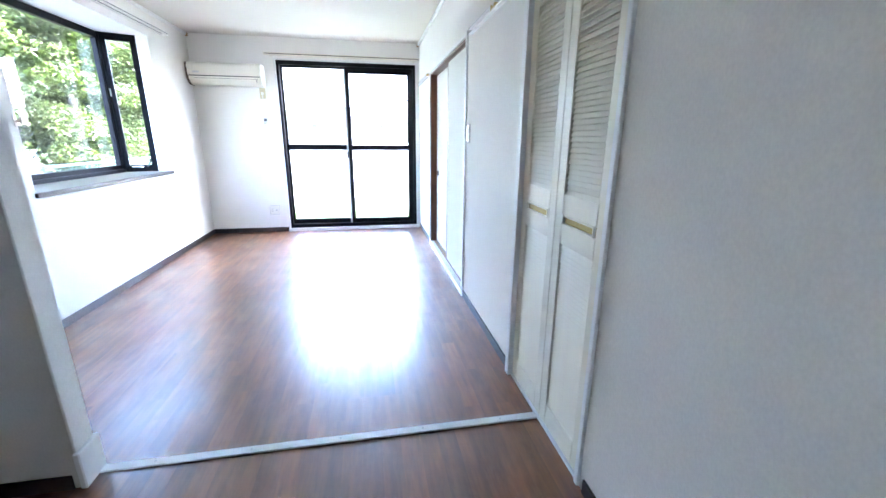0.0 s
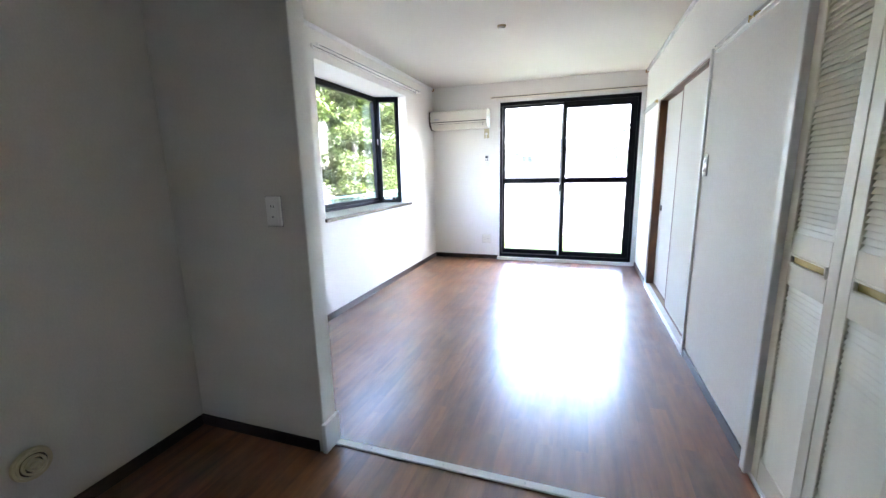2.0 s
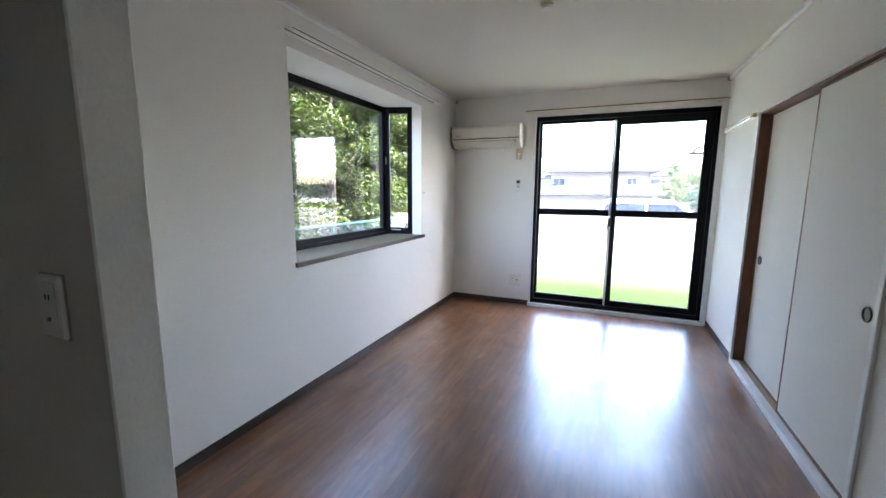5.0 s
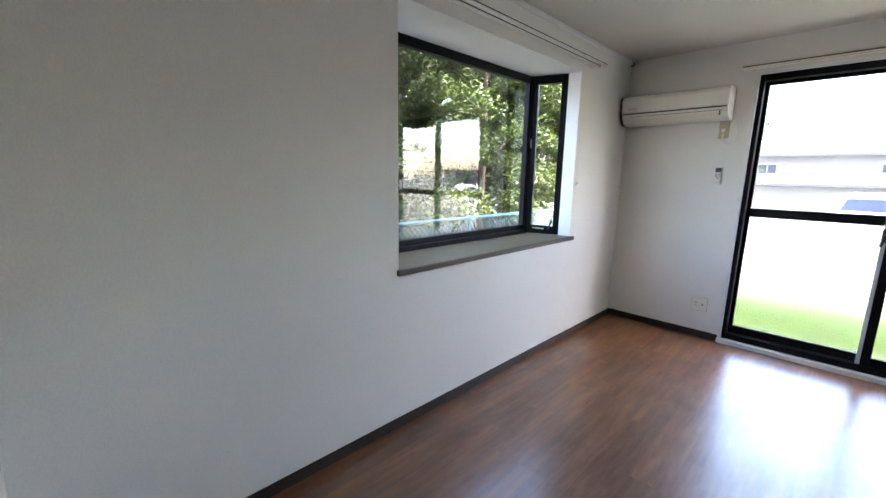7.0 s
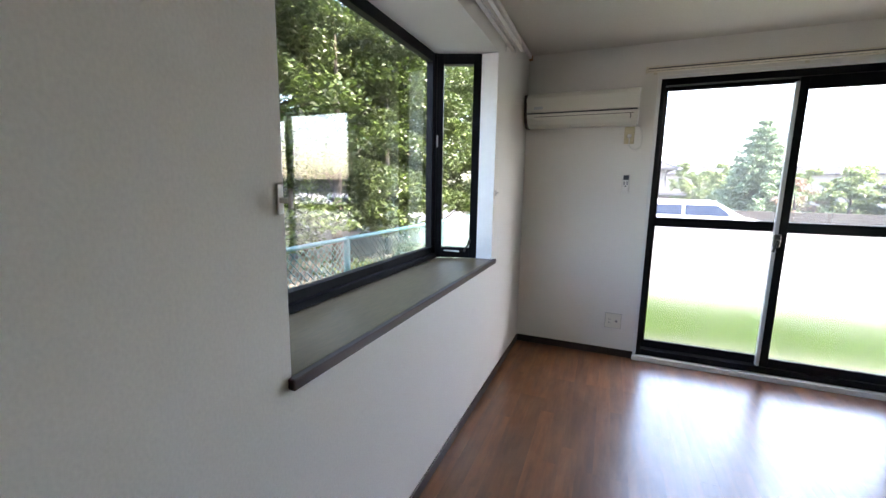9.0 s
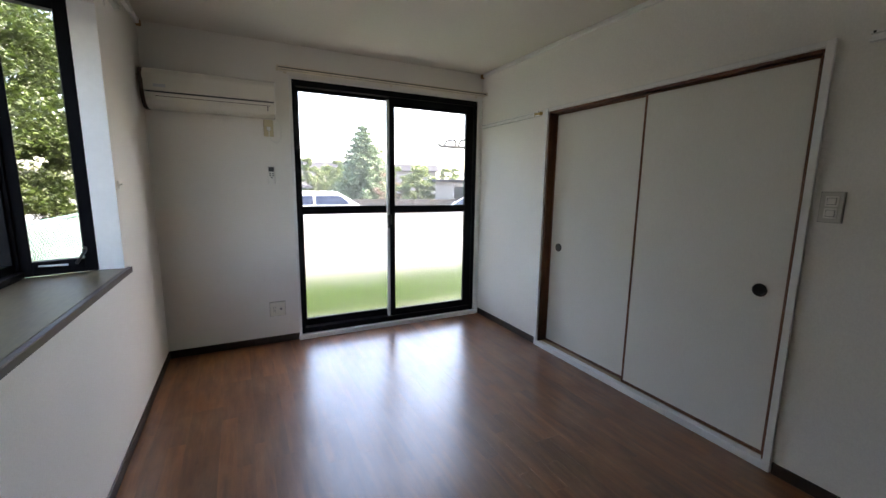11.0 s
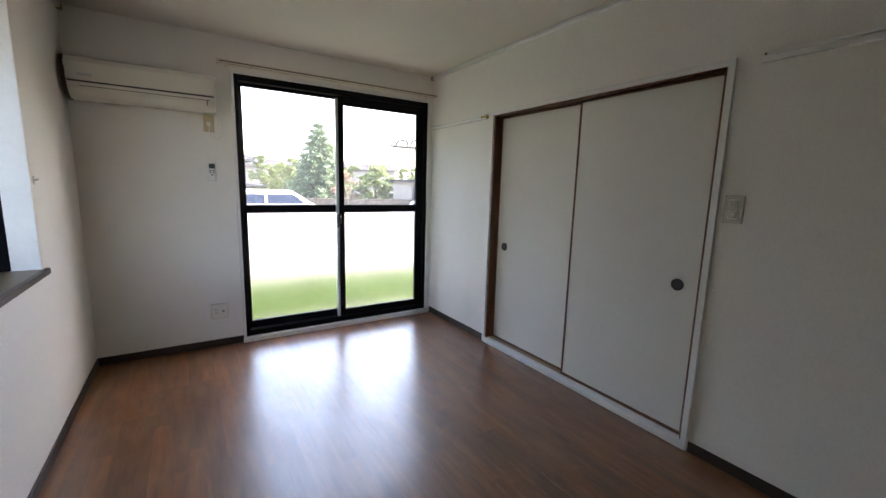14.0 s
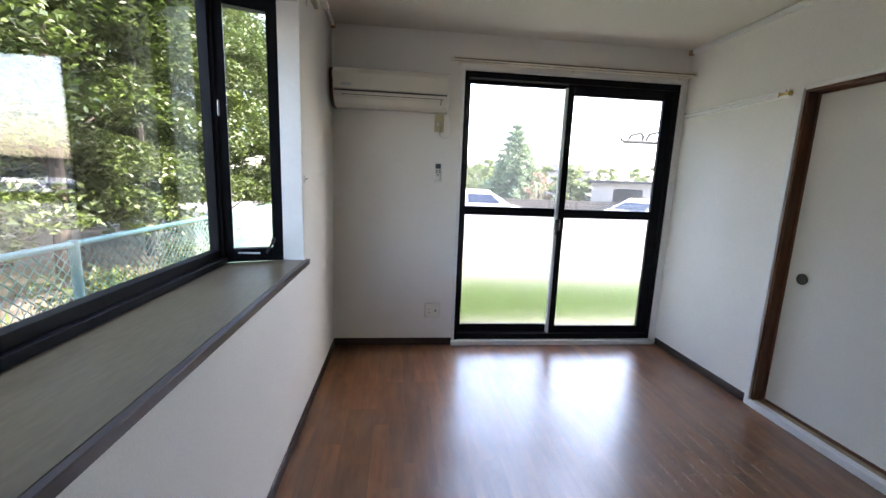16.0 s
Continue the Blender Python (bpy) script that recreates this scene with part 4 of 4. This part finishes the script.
def shrub(label, at, rad, height, n, leaf, material, seed, group=""):
    r = random.Random(seed)
    t = thing("shrub", label, "shrub", at, group)
    bm = bmesh.new()
    for i in range(6):
        a = i * 1.05
        limb(bm, (0, 0, 0), (rad * 0.5 * math.cos(a), rad * 0.5 * math.sin(a), height * 0.7), 0.02, 0.006, 5)
    part("stems", bm, BARK, t)
    lobes = [Vector((r.uniform(-0.55, 0.55) * rad, r.uniform(-0.55, 0.55) * rad, height * r.uniform(0.25, 0.75))) for _ in range(14)]
    pts = []
    for _ in range(n):
        c = r.choice(lobes)
        v = Vector((r.gauss(0, 1), r.gauss(0, 1), r.gauss(0, 0.8))).normalized()
        p = c + v * rad * 0.42 * r.uniform(0.5, 1.05)
        pts.append((p.x, p.y, max(0.03, p.z)))
    f = new("foliage", leaves_mesh("foliage", pts, leaf, material, seed + 9))
    f.parent = t
    return t


sh = shrub("low yellow-green shrub behind the wire fence", (-2.0, -0.9, GZ), 0.5, 0.75, 2200, 0.06, LEAF_B, 21, "shrubs by the fence")
for x, y, s in ((-2.3, 0.9, 1.0), (-2.1, -2.1, 0.9), (-2.2, 2.6, 1.1), (-2.4, 4.4, 1.0)):
    c = copy_thing(sh, pose(x, y, GZ, 0, 0, x * 90 + y * 50))
    c.scale = (s, s, s)

# wire fence
fx, ftop, fy0, fy1 = -1.25, 0.885, -4.7, 11.3
fence = thing("wire_fence", "teal coated chain-link fence with round posts", "fence", (fx, 0, GZ))
fh = ftop - GZ
for i in range(9):
    y = fy0 + i * 2.0
    part("post", rod(bmesh.new(), (0, y, 0), (0, y, fh + 0.02), 0.024, 12), TEAL, fence)
part("top_rail", rod(bmesh.new(), (0.0, fy0, fh), (0.0, fy1, fh), 0.017, 10), TEAL, fence)
part("bottom_rail", rod(bmesh.new(), (0.0, fy0, 0.06), (0.0, fy1, 0.06), 0.01, 8), TEAL, fence)
vs, fs = [], []


def wire(a, b, r=0.0034):
    a, b = Vector(a), Vector(b)
    d = (b - a).normalized()
    u = d.cross(Vector((1, 0, 0))).normalized() * r
    w = Vector((r, 0, 0))
    i = len(vs)
    for p in (a, b):
        vs.extend((tuple(p + u), tuple(p + w), tuple(p - u), tuple(p - w)))
    for j in range(4):
        fs.append((i + j, i + (j + 1) % 4, i + 4 + (j + 1) % 4, i + 4 + j))


cell = 0.062
nrow = int((fh - 0.07) / (cell / 2))
for c in range(int((fy1 - fy0) / cell)):
    for k in range(nrow):
        y, z = fy0 + c * cell, 0.06 + k * cell / 2
        s = 1 if k % 2 == 0 else -1
        a0 = y if s > 0 else y + cell / 2
        wire((0.002 * s, a0, z), (-0.002 * s, a0 + s * cell / 2, z + cell / 2))
        a1 = y + cell if s > 0 else y + cell / 2
        wire((-0.002 * s, a1, z), (0.002 * s, a1 - s * cell / 2, z + cell / 2))
me = bpy.data.meshes.new("mesh")
me.from_pydata(vs, [], fs)
me.materials.append(TEAL)
tagged(new("wire_mesh", me), kind="stuff").parent = fence


# laundry pole bracket
br = thing("laundry_bracket", "black metal laundry pole bracket on the outer wall", "bracket", (2.84, T, 1.70))
bb = rod(bmesh.new(), (0, 0.012, 0), (0, 0.30, 0), 0.014, 10)
rod(bb, (0, 0.29, 0), (-0.40, 0.30, 0.0), 0.017, 8)
for a, b in (((-0.41, 0), (-0.425, 0.03)), ((-0.36, 0.006), (-0.33, 0.055)), ((-0.33, 0.055), (-0.24, 0.075)), ((-0.24, 0.075), (-0.215, 0.05)), ((-0.215, 0.05), (-0.225, 0.004)),
             ((-0.19, 0.006), (-0.16, 0.07)), ((-0.16, 0.07), (-0.06, 0.095)), ((-0.06, 0.095), (-0.035, 0.12)), ((-0.06, 0.095), (-0.03, 0.03)), ((-0.03, 0.03), (0, 0.0))):
    rod(bb, (a[0], 0.30, a[1]), (b[0], 0.30, b[1]), 0.0125, 7)
part("arm", bb, DARKPL, br)
part("wall_plate", boxes((-0.03, 0.03, 0, 0.012, -0.06, 0.16), bevel=0.003), DARKPL, br)


# ---- parked cars ----
def car(label, at, rz, paint, length=4.2, tall=1.42):
    """A small wagon facing local +x: lower body, cabin shell, glazing, wheels, lamps and bumpers."""
    c = thing("car", label, "car", at, "parked cars")
    c.rotation_euler = (0, 0, radians(rz))
    h, belt = length / 2, 0.86
    bm = bmesh.new()
    extrude(bm, [(-h, 0.3), (-h + 0.02, 0.7), (-h + 0.1, belt), (h - 1.05, belt + 0.02), (h - 0.5, 0.78), (h - 0.12, 0.66), (h, 0.5), (h - 0.02, 0.28), (h - 0.3, 0.2), (-h + 0.25, 0.2)], "y", -0.83, 0.83)
    bmesh.ops.bevel(bm, geom=[e for e in bm.edges if abs(e.verts[0].co.y - e.verts[1].co.y) < 0.01], offset=0.06, segments=3, affect='EDGES')
    part("body", bm, paint, c, smooth=False)
    foot = ((-h + 0.1, belt - 0.02), (h - 0.95, belt - 0.02))
    head = ((-h + 0.32, tall), (h - 1.75, tall))

    def side(x, z):
        return 0.79 - 0.16 * (z - belt) / (tall - belt)
    bm = bmesh.new()
    ring = [(foot[0]), (-h + 0.18, (belt + tall) / 2 + 0.1), (head[0][0] - 0.06, tall - 0.05), (head[0]), (0.5 * (head[0][0] + head[1][0]), tall + 0.03), (head[1]), (head[1][0] + 0.14, tall - 0.06), (foot[1])]
    lo = [bm.verts.new((x, -side(x, z), z)) for x, z in ring]
    hi = [bm.verts.new((x, side(x, z), z)) for x, z in ring]
    for k in range(len(ring)):
        m = (k + 1) % len(ring)
        bm.faces.new((lo[k], lo[m], hi[m], hi[k]))
    bm.faces.new(lo[::-1])
    bm.faces.new(hi)
    bmesh.ops.recalc_face_normals(bm, faces=bm.faces)
    part("cabin", bm, paint, c)
    z0, z1 = belt + 0.04, tall - 0.09

    def glaze(corners, sgn, name, off=0.006):
        g = bmesh.new()
        near = [g.verts.new((x, sgn * (side(x, z) + off), z)) for x, z in corners]
        far = [g.verts.new((x, sgn * (side(x, z) - 0.01), z)) for x, z in corners]
        g.faces.new(near)
        g.faces.new(far[::-1])
        for k in range(len(corners)):
            m = (k + 1) % len(corners)
            g.faces.new((near[k], near[m], far[m], far[k]))
        bmesh.ops.recalc_face_normals(g, faces=g.faces)
        part(name, g, CARGLASS, c, "bluish car window")
    xa, xb = -h + 0.32, head[1][0] + 0.02
    mid = xa + (xb - xa) * 0.62
    for sgn in (-1, 1):
        glaze([(xa, z0), (mid - 0.04, z0), (mid - 0.04, z1), (xa + 0.12, z1)], sgn, "rear_side_window")
        glaze([(mid + 0.04, z0), (xb + 0.42, z0), (xb + 0.02, z1), (mid + 0.04, z1)], sgn, "front_side_window")
        part("mirror", boxes((xb + 0.3, xb + 0.42, sgn * 0.86 - 0.06, sgn * 0.86 + 0.06, belt + 0.02, belt + 0.14), bevel=0.025), paint, c)
        part("headlight", boxes((h - 0.32, h - 0.06, sgn * 0.64 - 0.15, sgn * 0.64 + 0.15, 0.56, 0.68), bevel=0.03), ALU, c, "clear headlight")
        part("sill_trim", boxes((-h + 1.1, h - 1.15, sgn * 0.835 - 0.01, sgn * 0.835 + 0.01, 0.22, 0.28), bevel=0.005), RUBBER, c)
        for x in (-h + 0.75, h - 0.8):
            wv = part("wheel", disc(bmesh.new(), (x, sgn * 0.76, 0.3), (0, 1, 0), 0.3, 0.2, 22), RUBBER, c, "black tyre")
            part("rim", disc(bmesh.new(), (x, sgn * 0.865, 0.3), (0, 1, 0), 0.19, 0.012, 18), ALU, wv, "alloy rim")
    d = Vector((foot[1][0] - head[1][0] - 0.14, 0, foot[1][1] - tall + 0.06))
    n = Vector((-d.z, 0, d.x)).normalized()
    n = n if n.z > 0 else -n
    w = bmesh.new()
    vs4 = []
    for f, half in ((0.08, 0.56), (0.9, 0.68)):
        p = Vector((head[1][0] + 0.14, 0, tall - 0.06)) + d * f + n * 0.006
        vs4.append((w.verts.new((p.x, -half, p.z)), w.verts.new((p.x, half, p.z))))
    w.faces.new((vs4[0][0], vs4[1][0], vs4[1][1], vs4[0][1]))
    bmesh.ops.solidify(w, geom=w.faces, thickness=0.004)
    part("windscreen", w, CARGLASS, c, "bluish windscreen")
    part("roof_rail", rod(rod(bmesh.new(), (head[0][0] + 0.1, -0.6, tall + 0.035), (head[1][0], -0.6, tall + 0.03), 0.015), (head[0][0] + 0.1, 0.6, tall + 0.035), (head[1][0], 0.6, tall + 0.03), 0.015), paint, c)
    return c


car("white wagon parked on the pale yard", (3.35, 12.2, GZ), -4, CARWHITE, 4.4, 1.32)
car("silver car parked near the white garage", (9.4, 10.6, GZ), 200, CARSILVER, 4.2, 1.22)
car("white car parked beyond the trees", (-9.5, 3.0, GZ), 70, CARWHITE, 4.3, 1.5)
car("white car parked beyond the trees and fence", (-9.0, 7.6, GZ), 80, CARWHITE, 4.3, 1.5)

# ---- block wall, garage, houses, far trees ----
bw = thing("block_wall", "low brown block wall at the edge of the yard", "wall", (9.0, 15.5, GZ))
for i in range(14):
    for j in range(5):
        part("block", boxes((-6.0 + i * 0.86 + (j % 2) * 0.2, -6.0 + i * 0.86 + 0.85 + (j % 2) * 0.2, -0.07, 0.07, j * 0.19, j * 0.19 + 0.183)), BLOCK, bw)


def house(label, at, rz, w, d, eave, ridge, wall_mat, over=0.5, wins=()):
    hs = thing("house", label, "house", at, "houses beyond the yard")
    hs.rotation_euler = (0, 0, radians(rz))
    part("wall", boxes((-w / 2, w / 2, 0, d, 0, eave)), wall_mat, hs)
    bm = extrude(bmesh.new(), [(-over, eave), (d / 2, ridge), (d + over, eave), (d + over, eave + 0.12), (d / 2, ridge + 0.14), (-over, eave + 0.12)], "x", -w / 2 - over, w / 2 + over)
    part("roof", bm, TILE, hs)
    part("gutter", rod(bmesh.new(), (-w / 2 - over, -over, eave), (w / 2 + over, -over, eave), 0.06), DARKPL, hs)
    for x, z, ww, hh in wins:
        wi = part("window", boxes((x - ww / 2 - 0.06, x + ww / 2 + 0.06, -0.05, -0.002, z - 0.06, z + hh + 0.06)), ALU, hs)
        part("pane", boxes((x - ww / 2, x - 0.02, -0.056, -0.052, z, z + hh), (x + 0.02, x + ww / 2, -0.056, -0.052, z, z + hh)), CARGLASS, wi)
    return hs


def hip_roof(bm, x0, x1, y0, y1, eave, ridge, run, thick=0.09):
    """A hipped roof: eaves on a rectangle, a ridge that stops short of both ends by run."""
    ym = (y0 + y1) / 2
    low = [bm.verts.new(p) for p in ((x0, y0, eave), (x1, y0, eave), (x1, y1, eave), (x0, y1, eave))]
    under = [bm.verts.new((v.co.x, v.co.y, eave - thick)) for v in low]
    top = [bm.verts.new((x0 + run, ym, ridge)), bm.verts.new((x1 - run, ym, ridge))]
    bm.faces.new((low[0], low[1], top[1], top[0]))
    bm.faces.new((low[2], low[3], top[0], top[1]))
    bm.faces.new((low[1], low[2], top[1]))
    bm.faces.new((low[3], low[0], top[0]))
    for k in range(4):
        bm.faces.new((low[k], under[k], under[(k + 1) % 4], low[(k + 1) % 4]))
    bm.faces.new(under[::-1])
    bmesh.ops.recalc_face_normals(bm, faces=bm.faces)
    return bm


villa = thing("house", "pale two-storey house with grey hipped roofs", "house", (0.0, 28.0, GZ), "houses beyond the yard")
part("wall", boxes((-4.2, 4.4, 0.0, 6.0, 0, 1.75)), STUCCO, villa, "pale rendered ground storey")
part("wall", boxes((-2.9, 4.1, 0.7, 5.6, 1.75, 3.18)), STUCCO, villa, "pale rendered upper storey")
part("wall", boxes((-4.4, -2.92, 1.2, 4.6, 1.75, 2.7)), STUCCO, villa, "pale side wing")
part("roof", hip_roof(bmesh.new(), -4.9, 5.3, -0.7, 6.7, 1.45, 2.0, 2.2), TILE, villa)
uproof = part("roof", hip_roof(bmesh.new(), -3.5, 4.75, 0.1, 6.2, 3.2, 4.0, 1.0), TILE, villa)
part("roof", hip_roof(bmesh.new(), -4.8, -2.6, 0.9, 4.9, 2.72, 3.05, 0.6), TILE, villa)
part("ridge_tiles", rod(bmesh.new(), (-2.5, 3.15, 4.0), (3.75, 3.15, 4.0), 0.07, 8), DARKPL, uproof)
for k in range(2):
    part("ridge_end", boxes((-2.62 + k * 6.3, -2.5 + k * 6.3, 3.08, 3.22, 3.96, 4.18), bevel=0.02), DARKPL, uproof)
for x0, x1 in ((3.75, 4.75), (-2.5, -3.5)):
    part("hip_tiles", rod(bmesh.new(), (x0, 3.15, 4.0), (x1, 0.1, 3.22), 0.05, 8), DARKPL, uproof)
part("gutter", rod(bmesh.new(), (-3.5, 0.05, 3.1), (4.75, 0.05, 3.1), 0.05), DARKPL, villa)
part("gutter", rod(bmesh.new(), (-4.9, -0.75, 1.36), (5.3, -0.75, 1.36), 0.05), DARKPL, villa)
for k in range(9):
    part("eave_bracket", boxes((-3.1 + k * 0.92, -3.04 + k * 0.92, 0.12, 0.7, 2.98, 3.08)), DARKPL, villa)
for x, z, ww, hh in ((-2.25, 2.1, 0.95, 0.55), (3.0, 2.15, 0.7, 0.5)):
    frame_part = part("window", boxes((x - ww / 2 - 0.05, x + ww / 2 + 0.05, 0.63, 0.697, z - 0.05, z + hh + 0.05)), ALU, villa)
    for k in (-1, 1):
        part("pane", boxes((x + k * ww / 4 - ww / 4 + 0.02, x + k * ww / 4 + ww / 4 - 0.02, 0.618, 0.628, z, z + hh)), CARGLASS, frame_part)
part("shutter_box", boxes((-1.55, 0.75, 0.55, 0.698, 2.08, 2.66), bevel=0.02), SHUTTER, villa, "brown shutter box")
part("downpipe", rod(bmesh.new(), (4.15, 0.62, 1.8), (4.15, 0.62, 3.1), 0.035), DARKPL, villa)
part("aerial", rod(rod(bmesh.new(), (3.9, 3.15, 3.6), (3.9, 3.15, 4.45), 0.015), (3.6, 3.15, 4.35), (4.2, 3.15, 4.35), 0.012), DARKPL, villa)
yard_fence = thing("slat_fence", "pale slatted fence before the two-storey house", "fence", (-3.6, 26.4, GZ))
part("rail", boxes((0, 3.2, 0.02, 0.05, 0.62, 0.68), (0, 3.2, 0.02, 0.05, 0.12, 0.18)), STUCCO, yard_fence)
for k in range(20):
    part("slat", boxes((k * 0.16, k * 0.16 + 0.09, 0, 0.018, 0.04, 0.75)), STUCCO, yard_fence)
house("distant pale house on the hillside", (9.5, 70.0, GZ), 8, 8.0, 6.0, 4.2, 5.5, STUCCO, wins=((-1.5, 2.9, 1.4, 0.9),))
house("distant grey-roofed house among trees", (27.0, 62.0, GZ), -20, 9.0, 7.0, 4.0, 5.2, STUCCO, wins=((0.5, 2.7, 1.6, 0.9),))
house("distant small house beyond the conifer", (17.0, 72.0, GZ), 3, 6.0, 5.0, 4.6, 5.6, STUCCO, wins=((0, 3.2, 1.4, 0.9),))

gar = thing("garage", "low white garage with an open dark bay", "garage", (11.85, 15.1, GZ))
gar.rotation_euler = (0, 0, radians(-28))
part("wall", boxes((-2.2, -1.2, 0, 0.1, 0, 1.85), (0.1, 0.5, 0, 0.1, 0, 1.85), (-1.2, 0.1, 0, 0.1, 1.58, 1.85), (-2.2, -2.1, 0.1, 4.0, 0, 1.85), (3.4, 3.5, 0.1, 4, 0, 1.85), (0.5, 3.5, 0, 0.1, 0, 1.85), (-2.2, 3.5, 4, 4.1, 0, 1.85)), STUCCO, gar)
part("roof", boxes((-2.4, 3.7, -0.35, 4.3, 1.85, 1.97), bevel=0.02), TILE, gar)
part("inner_lining", boxes((-2.1, 3.4, 3.9, 3.99, 0, 1.8)), SHADE, gar)
part("window", boxes((1.7, 2.3, -0.02, -0.002, 0.8, 1.4)), CARGLASS, gar)


def conifer(label, at, height, radius, seed, n=9000, leaf=0.16):
    r = random.Random(seed)
    t = thing("tree", label, "tree", at)
    bm = bmesh.new()
    limb(bm, (0, 0, 0), (0, 0, height * 0.97), 0.16, 0.02, 8)
    tiers, pts = 15, []
    for i in range(tiers):
        k = i / (tiers - 1)
        z = height * (0.1 + 0.86 * k)
        env = radius * (1 - k) ** 0.75 + 0.12
        for j in range(9):
            a = j * 0.7 + i * 0.5 + r.uniform(-0.2, 0.2)
            ln = env * r.uniform(0.7, 1.1)
            tip = Vector((ln * math.cos(a), ln * math.sin(a), z - ln * 0.2))
            limb(bm, (0, 0, z), tip, 0.03, 0.008, 4)
            for _ in range(max(8, int(n / (tiers * 9) * (0.3 + env / radius)))):
                f = r.random() ** 0.6
                pts.append(Vector((0, 0, z)).lerp(tip, f) + Vector((r.gauss(0, 0.14), r.gauss(0, 0.14), r.gauss(0, 0.07))))
    part("trunk", bm, BARK, t)
    cr = new("crown", leaves_mesh("crown", pts, leaf, LEAF_C, seed + 3))
    cr.parent = t
    return t


conifer("tall layered conifer beyond the yard", (8.3, 24.5, GZ), 5.7, 2.5, 31, 24000, 0.2)
broad_tree("round yellow-green tree beside the garage", (10.5, 20.0, GZ), 2.7, 1.25, 0.2, 60, 9000, 0.17, LEAF_D, 33)
broad_tree("bare reddish shrub tree beside the conifer", (8.6, 20.2, GZ), 2.3, 0.9, 0.3, 26, 1800, 0.1, LEAF_R, 34)
broad_tree("yellow-green tree beside the pale house", (8.2, 36.0, GZ), 3.3, 1.7, 0.4, 60, 8000, 0.16, LEAF_D, 35)
ft = broad_tree("small distant green tree", (20.5, 44.0, GZ), 4.0, 1.2, 0.3, 60, 6000, 0.22, LEAF_D, 36, "distant trees")
for x, y, s in ((25.0, 42.0, 0.95), (29.0, 44.0, 1.0), (12.5, 52.0, 1.2), (4.5, 58.0, 1.3), (9.0, 56.0, 1.3), (33, 46, 1.1), (-2.0, 60.0, 1.4), (16.5, 50, 1.0)):
    c = copy_thing(ft, pose(x, y, GZ, 0, 0, x * 33))
    c.scale = (s, s, s)
for x, y, s in ((7.0, 27.5, 0.7), (8.4, 29.0, 0.8), (6.2, 30.5, 0.7), (11.8, 33.0, 1.25), (15.5, 30.5, 0.85), (18.0, 31.0, 0.8), (20.5, 30.0, 0.75), (13.0, 31.0, 0.8)):
    c = copy_thing(ft, pose(x, y, GZ, 0, 0, x * 71))
    c.scale = (s, s, s)
broad_tree("leafy branch tree at the corner of the yard", (-1.6, 10.5, GZ), 4.6, 1.3, 1.5, 40, 6000, 0.09, LEAF_A, 37)

# ---- floor boards, last ----
PW = 0.0760


def board_mesh(length, width):
    bm = bmesh.new()
    b, w, l = 0.00015, width / 2, length / 2
    lowv = [bm.verts.new((sx * w, sy * l, -0.006)) for sx, sy in ((-1, -1), (1, -1), (1, 1), (-1, 1))]
    mid = [bm.verts.new((sx * w, sy * l, -b)) for sx, sy in ((-1, -1), (1, -1), (1, 1), (-1, 1))]
    up = [bm.verts.new((sx * (w - b), sy * (l - b), 0.0)) for sx, sy in ((-1, -1), (1, -1), (1, 1), (-1, 1))]
    bm.faces.new(up)
    for i in range(4):
        j = (i + 1) % 4
        bm.faces.new((lowv[i], lowv[j], mid[j], mid[i]))
        bm.faces.new((mid[i], mid[j], up[j], up[i]))
    bmesh.ops.recalc_face_normals(bm, faces=bm.faces)
    return bm


floor_ob = bpy.data.objects["floor"]
LENGTHS = (0.45, 0.6, 0.9)
plank_me = {ln: mesh_of("plank", board_mesh(ln, PW), FLOORWOOD) for ln in LENGTHS}
rb = random.Random(8)
for c in range(35):
    x = 0.0 + (c + 0.5) * PW
    y = 0.0
    while y > -4.03 - 0.4:
        ln = rb.choice(LENGTHS)
        if y - ln < -4.03:
            ln = round(4.03 + y, 3)
            if ln <= 0.02:
                break
            if ln not in plank_me:
                plank_me[ln] = mesh_of("plank", board_mesh(ln, PW), FLOORWOOD)
        ob = new("plank", plank_me[ln])
        ob.parent = floor_ob
        ob.location = (x, y - ln / 2, 0.0)
        y -= ln
joined = bmesh.new()
for c in range(46):
    x = (c + 0.5) * PW
    y = -4.03 if c < 35 else -3.2
    while y > YB:
        ln = min(rb.choice(LENGTHS), y - YB)
        if ln < 0.03:
            break
        piece = board_mesh(ln, PW)
        tmp = bpy.data.meshes.new("tmp")
        bmesh.ops.translate(piece, verts=piece.verts, vec=(x, y - ln / 2, 0))
        piece.to_mesh(tmp)
        piece.free()
        joined.from_mesh(tmp)
        bpy.data.meshes.remove(tmp)
        y -= ln
kf = part("kitchen_planks", joined, FLOORWOOD_B, floor_ob)
tagged(kf, kind="stuff")
